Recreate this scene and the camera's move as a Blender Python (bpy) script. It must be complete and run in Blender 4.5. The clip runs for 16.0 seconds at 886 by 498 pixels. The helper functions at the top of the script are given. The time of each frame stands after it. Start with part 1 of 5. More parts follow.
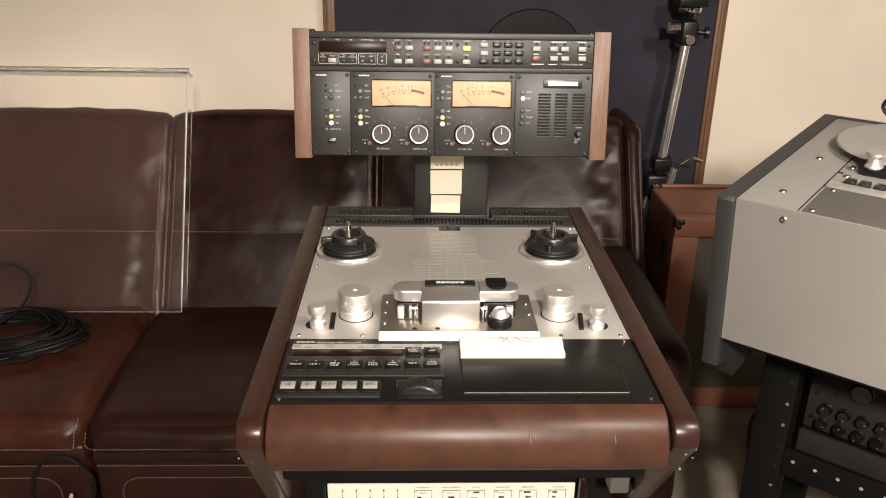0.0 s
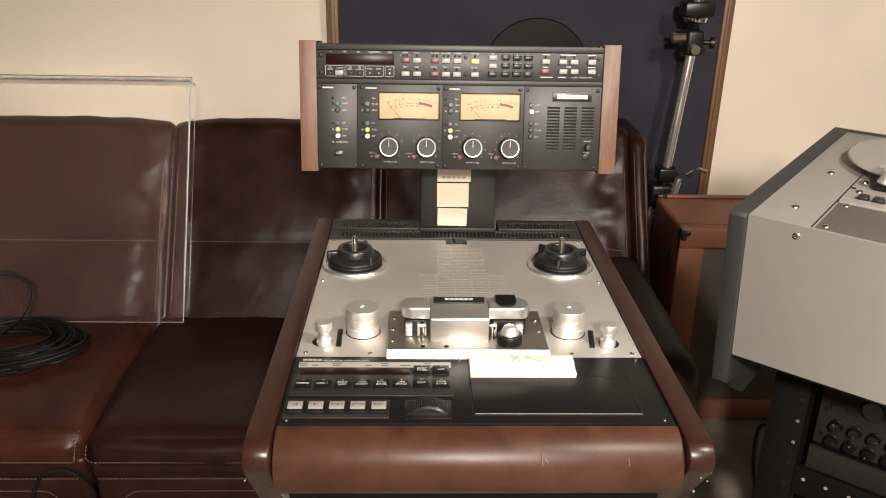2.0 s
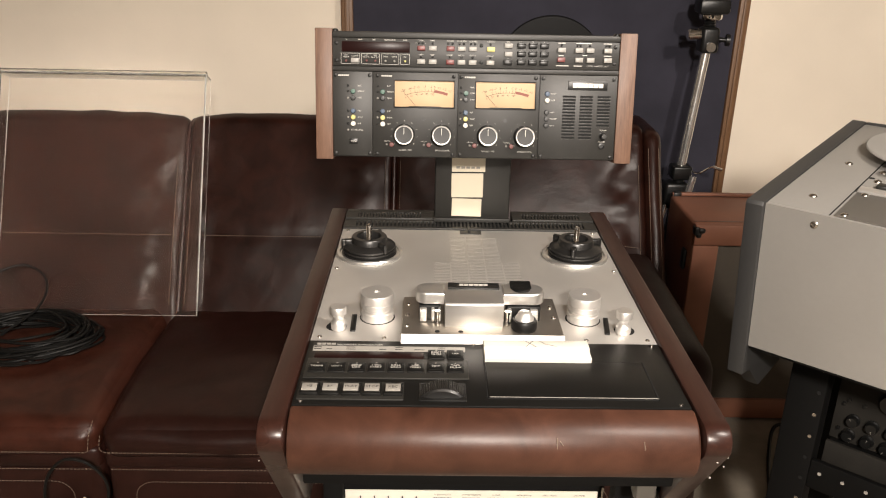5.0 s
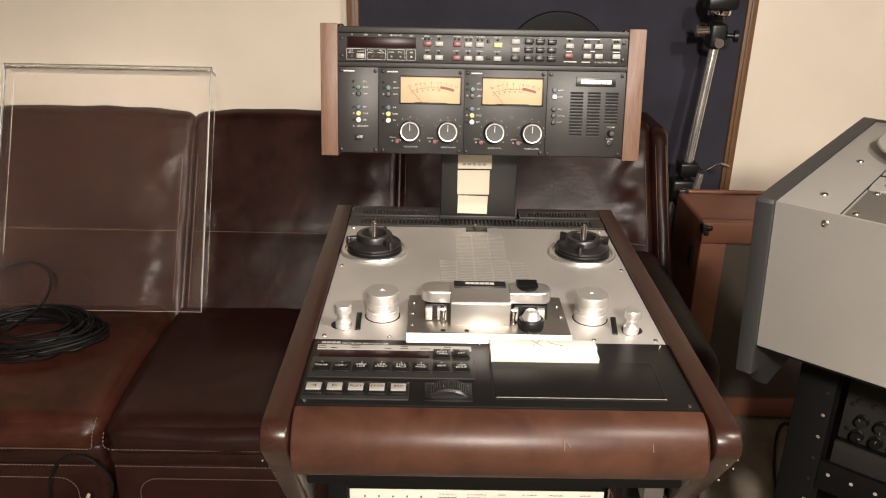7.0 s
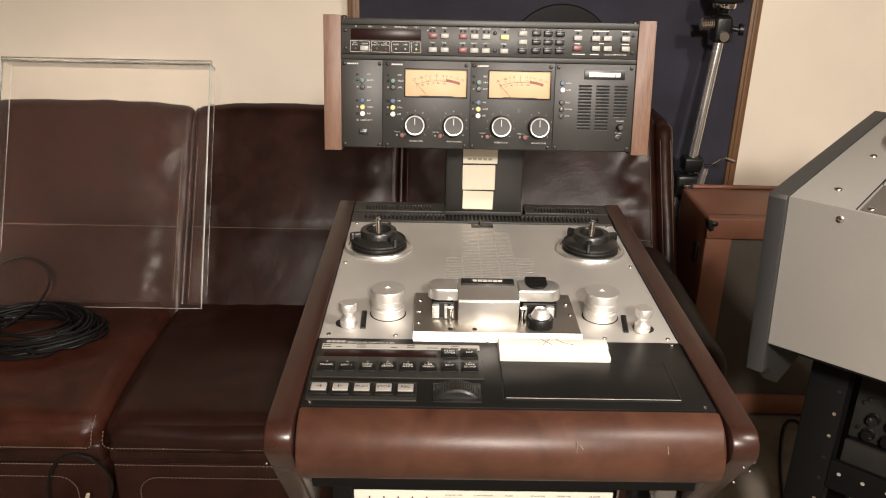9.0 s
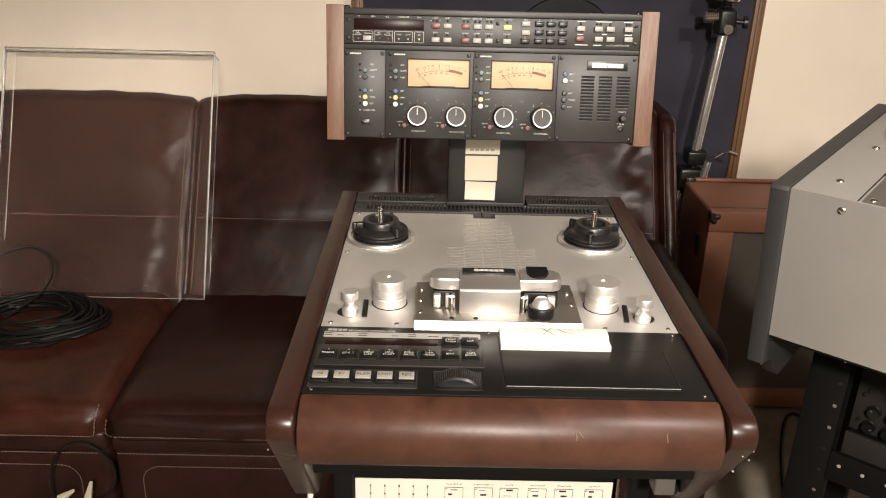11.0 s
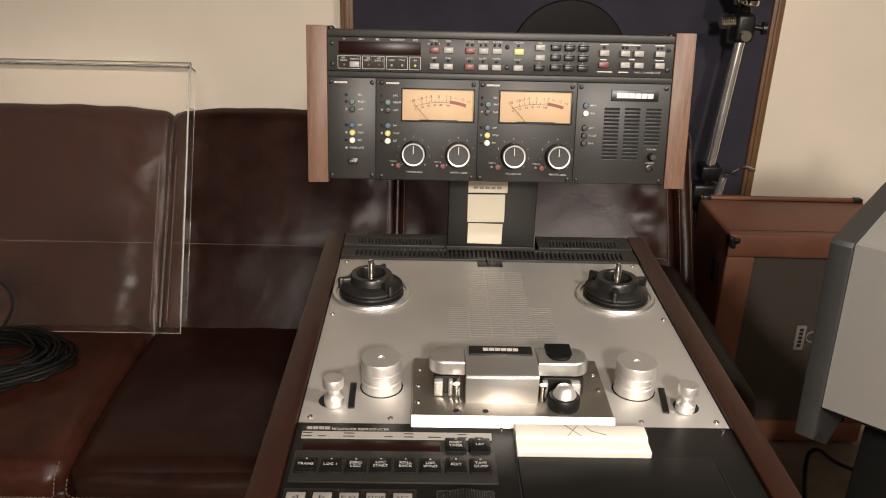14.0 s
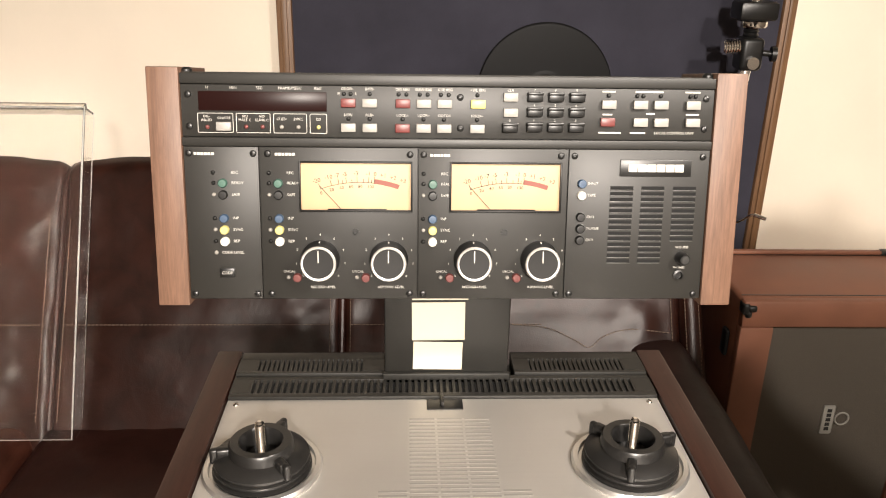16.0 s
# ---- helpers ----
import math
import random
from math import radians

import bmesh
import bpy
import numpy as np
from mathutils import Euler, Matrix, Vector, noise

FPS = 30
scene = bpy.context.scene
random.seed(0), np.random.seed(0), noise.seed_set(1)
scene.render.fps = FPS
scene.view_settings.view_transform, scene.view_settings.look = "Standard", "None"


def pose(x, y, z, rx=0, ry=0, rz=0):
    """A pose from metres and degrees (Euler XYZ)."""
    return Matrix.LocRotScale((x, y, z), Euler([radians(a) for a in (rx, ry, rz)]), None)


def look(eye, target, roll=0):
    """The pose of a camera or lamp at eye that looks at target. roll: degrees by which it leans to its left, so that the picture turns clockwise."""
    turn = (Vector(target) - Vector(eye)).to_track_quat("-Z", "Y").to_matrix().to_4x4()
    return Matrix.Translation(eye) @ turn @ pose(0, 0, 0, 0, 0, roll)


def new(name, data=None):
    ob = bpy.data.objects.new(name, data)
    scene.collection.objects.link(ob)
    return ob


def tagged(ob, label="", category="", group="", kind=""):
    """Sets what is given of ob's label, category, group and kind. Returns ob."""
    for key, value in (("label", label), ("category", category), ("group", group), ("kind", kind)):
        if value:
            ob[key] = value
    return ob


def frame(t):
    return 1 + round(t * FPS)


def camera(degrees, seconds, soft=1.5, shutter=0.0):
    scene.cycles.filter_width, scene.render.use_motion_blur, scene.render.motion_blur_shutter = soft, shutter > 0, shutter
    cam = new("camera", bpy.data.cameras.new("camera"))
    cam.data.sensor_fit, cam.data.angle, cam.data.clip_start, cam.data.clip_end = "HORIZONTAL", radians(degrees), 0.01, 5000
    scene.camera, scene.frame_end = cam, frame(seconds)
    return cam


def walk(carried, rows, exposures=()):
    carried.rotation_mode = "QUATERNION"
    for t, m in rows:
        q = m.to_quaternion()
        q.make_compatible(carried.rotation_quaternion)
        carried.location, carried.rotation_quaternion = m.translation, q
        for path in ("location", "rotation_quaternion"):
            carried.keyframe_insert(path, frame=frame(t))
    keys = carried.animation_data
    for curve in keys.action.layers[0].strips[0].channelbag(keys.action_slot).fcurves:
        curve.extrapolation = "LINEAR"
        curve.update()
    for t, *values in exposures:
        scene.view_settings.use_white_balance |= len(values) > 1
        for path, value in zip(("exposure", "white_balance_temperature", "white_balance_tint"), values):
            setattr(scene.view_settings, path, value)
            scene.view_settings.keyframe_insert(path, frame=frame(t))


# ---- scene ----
cam = camera(57.1, 16.0, soft=1.1)
PATH = [
    (0, (0.015, -0.112, 1.559), (0.079, 1.735, 0.794), 1.0),
    (0.5, (0.009, -0.104, 1.561), (0.074, 1.743, 0.798), 1.0),
    (1, (0.007, -0.099, 1.562), (0.073, 1.751, 0.804), 1.1),
    (1.5, (0.007, -0.092, 1.562), (0.075, 1.758, 0.807), 1.1),
    (2, (0.002, -0.09, 1.567), (0.067, 1.762, 0.814), 1.2),
    (2.5, (0.003, -0.089, 1.566), (0.069, 1.764, 0.818), 1.2),
    (3, (0.001, -0.091, 1.56), (0.065, 1.765, 0.816), 1.2),
    (3.5, (-0.007, -0.096, 1.554), (0.05, 1.759, 0.808), 1.2),
    (4, (-0.004, -0.099, 1.543), (0.044, 1.758, 0.801), 1.2),
    (6.5, (-0.002, -0.089, 1.539), (0.026, 1.766, 0.79), 1.3),
    (7, (-0.004, -0.085, 1.538), (0.021, 1.768, 0.786), 1.3),
    (7.5, (-0.006, -0.084, 1.534), (0.019, 1.77, 0.782), 1.4),
    (8, (-0.007, -0.077, 1.532), (0.013, 1.775, 0.777), 1.4),
    (8.5, (0.01, -0.063, 1.531), (0.035, 1.787, 0.772), 1.4),
    (9, (-0.015, -0.06, 1.53), (0.013, 1.788, 0.767), 1.3),
    (11.5, (-0.011, -0.07, 1.525), (0.008, 1.772, 0.747), 1.5),
    (12, (-0.008, -0.074, 1.528), (0.006, 1.768, 0.749), 1.4),
    (12.5, (-0.006, -0.071, 1.539), (0.007, 1.768, 0.754), 1.5),
    (13, (0.0, -0.049, 1.537), (0.013, 1.79, 0.752), 1.4),
    (13.5, (0.01, 0.04, 1.537), (0.019, 1.877, 0.747), 1.4),
    (14, (-0.023, 0.148, 1.54), (0.014, 1.983, 0.747), 1.5),
    (14.5, (-0.035, 0.259, 1.544), (0.094, 2.096, 0.765), 1.4),
    (15, (-0.027, 0.369, 1.544), (0.115, 2.209, 0.772), 1.7),
    (15.5, (0.005, 0.476, 1.528), (0.136, 2.321, 0.768), 1.6),
    (16, (0.033, 0.564, 1.497), (0.125, 2.418, 0.753), 1.2),
]
walk(cam, [(t, look(eye, target, roll)) for t, eye, target, roll in PATH],
     [(0.0, 0.0), (13.2, 0.0), (14.0, -0.36), (14.5, -0.42), (15.2, 0.14), (16.0, 0.57)])
# x, y, z, radius and power of the hanging lamp and of the shaded downlight
HANGING = (0.22, -1.15, 2.17, 0.10, 388.0)
DOWNLIGHT = (1.10, 0.08, 2.40, 0.05, 150.0)
LAMP_COLOR = (1.0, 0.905, 0.812)

# ---- world and lamps ----
world = bpy.data.worlds.new("world")
scene.world = world
world.use_nodes = True
world.node_tree.nodes["Background"].inputs[0].default_value = (1.0, 0.9, 0.78, 1)
world.node_tree.nodes["Background"].inputs[1].default_value = 0.05


# ---- materials ----
def material(name, color, rough=0.5, metal=0.0, spec=0.5):
    mat = bpy.data.materials.new(name)
    mat.use_nodes = True
    b = mat.node_tree.nodes["Principled BSDF"]
    b.inputs["Base Color"].default_value = (*color, 1)
    b.inputs["Roughness"].default_value = rough
    b.inputs["Metallic"].default_value = metal
    b.inputs["Specular IOR Level"].default_value = spec
    return mat


def node(mat, kind, **values):
    n = mat.node_tree.nodes.new(kind)
    for key, value in values.items():
        n.inputs[key].default_value = value
    return n


def link(mat, a, b):
    mat.node_tree.links.new(a, b)


def coords(mat, scale=(1, 1, 1), turn=(0, 0, 0)):
    c = mat.node_tree.nodes.new("ShaderNodeTexCoord")
    m = node(mat, "ShaderNodeMapping", Scale=scale, Rotation=turn)
    link(mat, c.outputs["Object"], m.inputs[0])
    return m.outputs[0]


def noisy(mat, vec, scale, detail=4.0, rough=0.55, distort=0.0):
    n = node(mat, "ShaderNodeTexNoise", Scale=scale, Detail=detail, Roughness=rough, Distortion=distort)
    link(mat, vec, n.inputs["Vector"])
    return n.outputs["Fac"]


def ramp(mat, fac, stops):
    r = mat.node_tree.nodes.new("ShaderNodeValToRGB")
    els = r.color_ramp.elements
    while len(els) < len(stops):
        els.new(0.5)
    for e, (p, c) in zip(els, stops):
        e.position, e.color = p, (*c, 1) if len(c) == 3 else c
    link(mat, fac, r.inputs[0])
    return r.outputs[0]


def blend(mat, fac, a, b, mode="MIX"):
    m = mat.node_tree.nodes.new("ShaderNodeMix")
    m.data_type, m.blend_type = "RGBA", mode
    for sock, v in ((m.inputs[0], fac), (m.inputs[6], a), (m.inputs[7], b)):
        if isinstance(v, (int, float)):
            sock.default_value = v
        elif isinstance(v, tuple):
            sock.default_value = (*v, 1)
        else:
            link(mat, v, sock)
    return m.outputs[2]


def relief(mat, fac, strength, distance=0.002, under=None):
    n = node(mat, "ShaderNodeBump", Strength=strength, Distance=distance)
    link(mat, fac, n.inputs["Height"])
    if under:
        link(mat, under, n.inputs["Normal"])
    return n.outputs[0]


def shade(mat, color=None, rough=None, normal=None):
    b = mat.node_tree.nodes["Principled BSDF"]
    for key, sock in (("Base Color", color), ("Roughness", rough), ("Normal", normal)):
        if sock is not None:
            link(mat, sock, b.inputs[key])
    return mat


def span(mat, fac, lo, hi):
    m = node(mat, "ShaderNodeMapRange")
    m.inputs["To Min"].default_value, m.inputs["To Max"].default_value = lo, hi
    link(mat, fac, m.inputs["Value"])
    return m.outputs[0]


def worn(name, color, rough, metal=0.0, scale=40, amount=0.25, bump=0.05, grain=(1, 1, 1), spec=0.5):
    """A plain surface with stains at a large and grain at a small scale."""
    mat = material(name, color, rough, metal, spec)
    v, g = coords(mat), coords(mat, grain)
    big, fine = noisy(mat, v, scale * 0.12, 3), noisy(mat, g, scale * 6, 5)
    dark = tuple(c * (1 - amount) for c in color)
    lite = tuple(min(1, c * (1 + amount * 0.6)) for c in color)
    col = ramp(mat, big, [(0.3, dark), (0.7, lite)])
    col = blend(mat, amount * 0.5, col, ramp(mat, fine, [(0.35, dark), (0.65, lite)]))
    return shade(mat, col, span(mat, big, max(0.03, rough - 0.08), rough + 0.1), relief(mat, fine, bump, 0.0006))


def wood(name, dark, lite, rough=0.4, along=0, scale=1.0, spec=0.5):
    mat = material(name, lite, rough, 0.0, spec)
    s = [22 * scale] * 3
    s[along] = 1.6 * scale
    v = coords(mat, tuple(s))
    n1 = noisy(mat, v, 3.0, 6, 0.65, 1.2)
    n2 = noisy(mat, v, 16.0, 4, 0.6)
    col = ramp(mat, n1, [(0.28, dark), (0.5, tuple((a + b) / 2 for a, b in zip(dark, lite))), (0.72, lite)])
    col = blend(mat, 0.35, col, ramp(mat, n2, [(0.35, dark), (0.65, lite)]))
    wear = noisy(mat, coords(mat), 9.0, 3)
    return shade(mat, col, span(mat, wear, rough - 0.12, rough + 0.15), relief(mat, n2, 0.12, 0.0008))


def leather(name, dark, lite, rough=0.36, scale=1.0, folds=0.22, grain=0.15):
    mat = material(name, lite, rough)
    v = coords(mat)
    cells = node(mat, "ShaderNodeTexVoronoi", Scale=420.0 * scale)
    link(mat, v, cells.inputs["Vector"])
    big = noisy(mat, v, 2.6 * scale, 5, 0.6)
    mid = noisy(mat, v, 14.0 * scale, 5, 0.6, 0.6)
    crease = noisy(mat, coords(mat, (1.3, 1.0, 1.0)), 6.0 * scale, 4, 0.55, 0.3)
    col = ramp(mat, big, [(0.3, dark), (0.72, lite)])
    col = blend(mat, 0.5, col, ramp(mat, mid, [(0.36, dark), (0.66, lite)]))
    n = relief(mat, cells.outputs["Distance"], grain, 0.0008)
    n = relief(mat, mid, folds * 1.5, 0.0035, n)
    n = relief(mat, crease, folds, 0.012, n)
    mat.node_tree.nodes["Principled BSDF"].inputs["Specular IOR Level"].default_value = 0.26
    return shade(mat, col, span(mat, big, rough - 0.06, rough + 0.12), n)


WALL = worn("cream wall paint", (0.83, 0.74, 0.615), 0.75, 0, 14, 0.09, 0.12)
# unseen walls and ceiling, coloured dark to hold down bounced light
DULL = worn("unseen brown wall, dark to cut bounce", (0.11, 0.090, 0.070), 0.85, 0, 14, 0.12, 0.12)
CEIL = worn("darkened ceiling paint", (0.24, 0.21, 0.18), 0.85, 0, 20, 0.04, 0.1)
CARPET = worn("beige carpet", (0.27, 0.235, 0.19), 0.95, 0, 60, 0.35, 0.7, spec=0.1)
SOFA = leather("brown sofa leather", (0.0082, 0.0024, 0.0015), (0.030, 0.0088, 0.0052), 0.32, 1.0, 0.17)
# the sofa's leather with shade put into the colour
SOFA_SHADED = leather("shaded brown sofa leather", (0.0125, 0.0042, 0.0031), (0.0325, 0.0109, 0.0079), 0.31, 1.0, 0.17)
# the same leather made lighter for the light on the left seats
SOFA_LIT = leather("lit brown seat leather", (0.0215, 0.0066, 0.0041), (0.062, 0.0190, 0.0113), 0.33, 1.0, 0.17)
SOFA_ARM = leather("rubbed dark armrest leather", (0.0090, 0.0034, 0.0026), (0.0230, 0.0084, 0.0062), 0.52, 1.0, 0.14)
STITCH = worn("tan thread", (0.165, 0.120, 0.088), 0.8, 0, 200, 0.3)
PAD = leather("tan brown leather pad", (0.021, 0.0082, 0.0050), (0.074, 0.0305, 0.0185), 0.36, 1.2, 0.06, 0.08)
WOOD_SIDE = wood("red brown wood", (0.0150, 0.0056, 0.0039), (0.033, 0.0125, 0.0086), 0.30, 1, 1.0, 0.28)
WOOD_BRIDGE = wood("walnut end cheek", (0.072, 0.036, 0.022), (0.172, 0.094, 0.060), 0.5, 1, 1.6)
WOOD_FRAME = wood("oak moulding", (0.10, 0.050, 0.022), (0.21, 0.11, 0.052), 0.45, 2)
ALU = worn("brushed aluminium plate", (0.64, 0.62, 0.59), 0.55, 0.85, 26, 0.13, 0.08, (0.06, 3, 3))
ALU_DARK = worn("brushed dark aluminium", (0.36, 0.33, 0.29), 0.34, 0.9, 26, 0.12, 0.06, (0.06, 3, 3))
SILVER = worn("turned aluminium", (0.72, 0.70, 0.67), 0.42, 0.85, 40, 0.08, 0.03)
SATIN = worn("satin nickel casting", (0.60, 0.585, 0.56), 0.36, 0.92, 40, 0.08, 0.03)
RING = worn("turned bright ring", (0.66, 0.65, 0.63), 0.30, 0.9, 40, 0.08, 0.03)
CHROME = material("chrome", (0.80, 0.78, 0.75), 0.08, 1.0)
STEEL = material("screw steel", (0.55, 0.52, 0.48), 0.25, 1.0)
PANEL = worn("charcoal painted panel", (0.0142, 0.0135, 0.0117), 0.46, 0, 45, 0.2, 0.08, spec=0.46)
PANEL_LOW = worn("anthracite control panel", (0.0050, 0.0048, 0.0043), 0.42, 0, 45, 0.25, 0.08, spec=0.27)
BLACK = worn("black plastic", (0.006, 0.006, 0.0058), 0.36, 0, 60, 0.3, 0.1)
CLAMP = worn("grey black moulded plastic", (0.0115, 0.011, 0.0105), 0.33, 0, 60, 0.35, 0.2, spec=0.5)
RUBBER = worn("black rubber", (0.0055, 0.0053, 0.005), 0.42, 0, 60, 0.3, 0.2, spec=0.35)
VOID = material("dark hollow", (0.002, 0.002, 0.002), 0.9)
KEYWHITE = worn("off white key cap", (0.26, 0.25, 0.23), 0.4, 0, 60, 0.1, 0.04)
KEYBLACK = worn("matt black key cap", (0.0045, 0.0045, 0.0043), 0.5, 0, 60, 0.2, 0.05, spec=0.16)
PLATE = worn("brown grey enamel", (0.085, 0.078, 0.068), 0.55, 0, 30, 0.12, 0.05)
SLIT = worn("grey anodised slit", (0.43, 0.415, 0.39), 0.60, 0.85, 60, 0.1, 0.04)
# panel paint made lighter, for the light the upturned lips catch
LOUVRE = worn("lit louvre lip", (0.045, 0.043, 0.039), 0.35, 0, 60, 0.1, 0.04)
STRIP = worn("grey legend strip", (0.32, 0.305, 0.275), 0.5, 0, 60, 0.1, 0.04)
TUBE = worn("bright drawn tube", (0.90, 0.88, 0.85), 0.17, 0.9, 60, 0.06, 0.02)
# grey face with the shade under the recorder put into its colour
DIM = worn("unit face darkened for shade", (0.024, 0.022, 0.019), 0.75, 0, 60, 0.4, 0.3, spec=0.15)
MATT = material("matt black steel", (0.0035, 0.0034, 0.0033), 0.7, 0, 0.12)
WHITE = worn("white plastic", (0.72, 0.68, 0.60), 0.4, 0, 60, 0.1, 0.04)
KEYGREY = worn("pale grey key cap", (0.25, 0.236, 0.212), 0.45, 0, 60, 0.12, 0.04)
RED = worn("red key cap", (0.135, 0.030, 0.027), 0.4, 0, 60, 0.15)
PINK = worn("dull red button", (0.15, 0.042, 0.037), 0.4, 0, 60, 0.15)
YELLOW = worn("yellow key cap", (0.50, 0.45, 0.16), 0.4, 0, 60, 0.1)
BLUE = worn("blue button", (0.035, 0.065, 0.115), 0.4, 0, 60, 0.15)
GREEN = worn("green button", (0.045, 0.105, 0.080), 0.4, 0, 60, 0.15)
INK = material("white lettering", (0.48, 0.465, 0.43), 0.6)
INK_DARK = material("black lettering", (0.012, 0.011, 0.010), 0.6)
INK_RED = material("red scale ink", (0.19, 0.056, 0.040), 0.6)
CHART = worn("cream chart paper", (0.80, 0.76, 0.66), 0.8, 0, 30, 0.07, 0.1)
PAPER = worn("old paper label", (0.62, 0.56, 0.44), 0.8, 0, 30, 0.07, 0.1)
GREY_METAL = worn("grey painted sheet metal", (0.275, 0.265, 0.248), 0.45, 0.15, 16, 0.16, 0.06)
GREY_SIDE = worn("slate grey side panel", (0.025, 0.025, 0.025), 0.5, 0, 20, 0.15, 0.1)
BOARD = worn("navy felt board", (0.038, 0.037, 0.050), 0.95, 0, 50, 0.25, 0.5, spec=0.15)
TOLEX = worn("tan vinyl covering", (0.235, 0.096, 0.056), 0.55, 0, 60, 0.16, 0.4)
VINYL = material("black vinyl", (0.004, 0.004, 0.0045), 0.42, 0, 0.25)
DISPLAY = material("smoked red display window", (0.012, 0.004, 0.0035), 0.3, 0, 0.12)


def mesh_glass():
    mat = bpy.data.materials.new("clear acrylic")
    mat.use_nodes = True
    b = mat.node_tree.nodes["Principled BSDF"]
    b.inputs["Base Color"].default_value = (0.97, 0.96, 0.94, 1)
    b.inputs["Transmission Weight"].default_value = 0.994
    b.inputs["IOR"].default_value = 1.45
    v = noisy(mat, coords(mat), 30, 4)
    shade(mat, None, span(mat, v, 0.0, 0.02))
    return mat


ACRYLIC = mesh_glass()
# pale colour standing in for light carried to the acrylic's edges
EDGE_GLINT = worn("acrylic edge whitened for caught light", (0.50, 0.49, 0.46), 0.3, 0, 60, 0.1, 0.05)


def grille_cloth():
    mat = material("woven grille cloth", (0.2, 0.17, 0.13), 0.9)
    v = coords(mat)
    w1 = node(mat, "ShaderNodeTexWave", Scale=170.0, Distortion=0.6)
    w1.bands_direction = "X"
    w2 = node(mat, "ShaderNodeTexWave", Scale=170.0, Distortion=0.6)
    w2.bands_direction = "Z"
    link(mat, v, w1.inputs["Vector"])
    link(mat, v, w2.inputs["Vector"])
    m = blend(mat, 1.0, w1.outputs["Color"], w2.outputs["Color"], "MULTIPLY")
    col = ramp(mat, m, [(0.05, (0.045, 0.037, 0.029)), (0.7, (0.20, 0.172, 0.138))])
    return shade(mat, col, None, relief(mat, m, 0.5, 0.001))


CLOTH = grille_cloth()


# ---- building helpers ----
PLACE = {}


def thing(name, label, category, at=(0, 0, 0), group="", kind=""):
    ob = new(name)
    ob.empty_display_size = 0.05
    ob.location = at
    PLACE[ob] = Matrix.Translation(at)
    return tagged(ob, label, category, group, kind)


def to_mesh(name, bm, mat, smooth=35):
    me = bpy.data.meshes.new(name)
    bmesh.ops.recalc_face_normals(bm, faces=bm.faces)
    if smooth:
        for f in bm.faces:
            f.smooth = True
        for e in bm.edges:
            if len(e.link_faces) == 2 and e.calc_face_angle(0) > radians(smooth):
                e.smooth = False
    bm.to_mesh(me)
    bm.free()
    me.materials.append(mat)
    return me


def part(name, bm, mat, parent=None, label="", m=None, smooth=35):
    """One mesh object under a thing or part; m is its pose in the world."""
    me = bm if isinstance(bm, bpy.types.Mesh) else to_mesh(name, bm, mat, smooth)
    ob = new(name, me)
    m = m or Matrix()
    if parent is not None:
        ob.parent = parent
        ob.matrix_parent_inverse = PLACE[parent].inverted()
    ob.matrix_basis = m
    PLACE[ob] = m
    if label:
        ob["label"] = label
    return ob


def solid(name, bm, mat, label, category, kind="", group="", m=None, smooth=35):
    """A thing of one mesh."""
    return tagged(part(name, bm, mat, None, "", m, smooth), label, category, group, kind)


def box(x0, x1, y0, y1, z0, z1, bevel=0.0, segs=2, bm=None):
    bm = bm or bmesh.new()
    made = bmesh.ops.create_cube(bm, size=1)["verts"]
    for v in made:
        v.co = Vector(((x0 + x1) / 2 + v.co.x * (x1 - x0), (y0 + y1) / 2 + v.co.y * (y1 - y0), (z0 + z1) / 2 + v.co.z * (z1 - z0)))
    if bevel:
        es = list({e for v in made for e in v.link_edges})
        bmesh.ops.bevel(bm, geom=es, offset=bevel, segments=segs, profile=0.5, affect="EDGES")
    return bm


def lathe(profile, seg=32, at=(0, 0, 0), bm=None):
    """Profile of (radius, height) turned round z."""
    bm = bm or bmesh.new()
    rings = []
    for r, z in profile:
        if r < 1e-6:
            rings.append([bm.verts.new((at[0], at[1], at[2] + z))])
        else:
            rings.append([bm.verts.new((at[0] + r * math.cos(a), at[1] + r * math.sin(a), at[2] + z)) for a in (2 * math.pi * i / seg for i in range(seg))])
    for a, b in zip(rings, rings[1:]):
        for i in range(seg):
            j = (i + 1) % seg
            if len(a) == 1 and len(b) == 1:
                continue
            if len(a) == 1:
                bm.faces.new((a[0], b[i], b[j]))
            elif len(b) == 1:
                bm.faces.new((a[i], b[0], a[j]))
            else:
                bm.faces.new((a[i], a[j], b[j], b[i]))
    return bm


def rod(a, b, r, seg=14, r2=None, bm=None):
    """A straight bar between two points."""
    bm = bm or bmesh.new()
    a, b = Vector(a), Vector(b)
    q = (b - a).to_track_quat("Z", "Y").to_matrix().to_4x4()
    m = Matrix.Translation(a) @ q
    old = set(bm.verts)
    lathe([(0, 0), (r, 0), (r2 or r, (b - a).length), (0, (b - a).length)], seg, bm=bm)
    for v in bm.verts:
        if v not in old:
            v.co = m @ v.co
    return bm


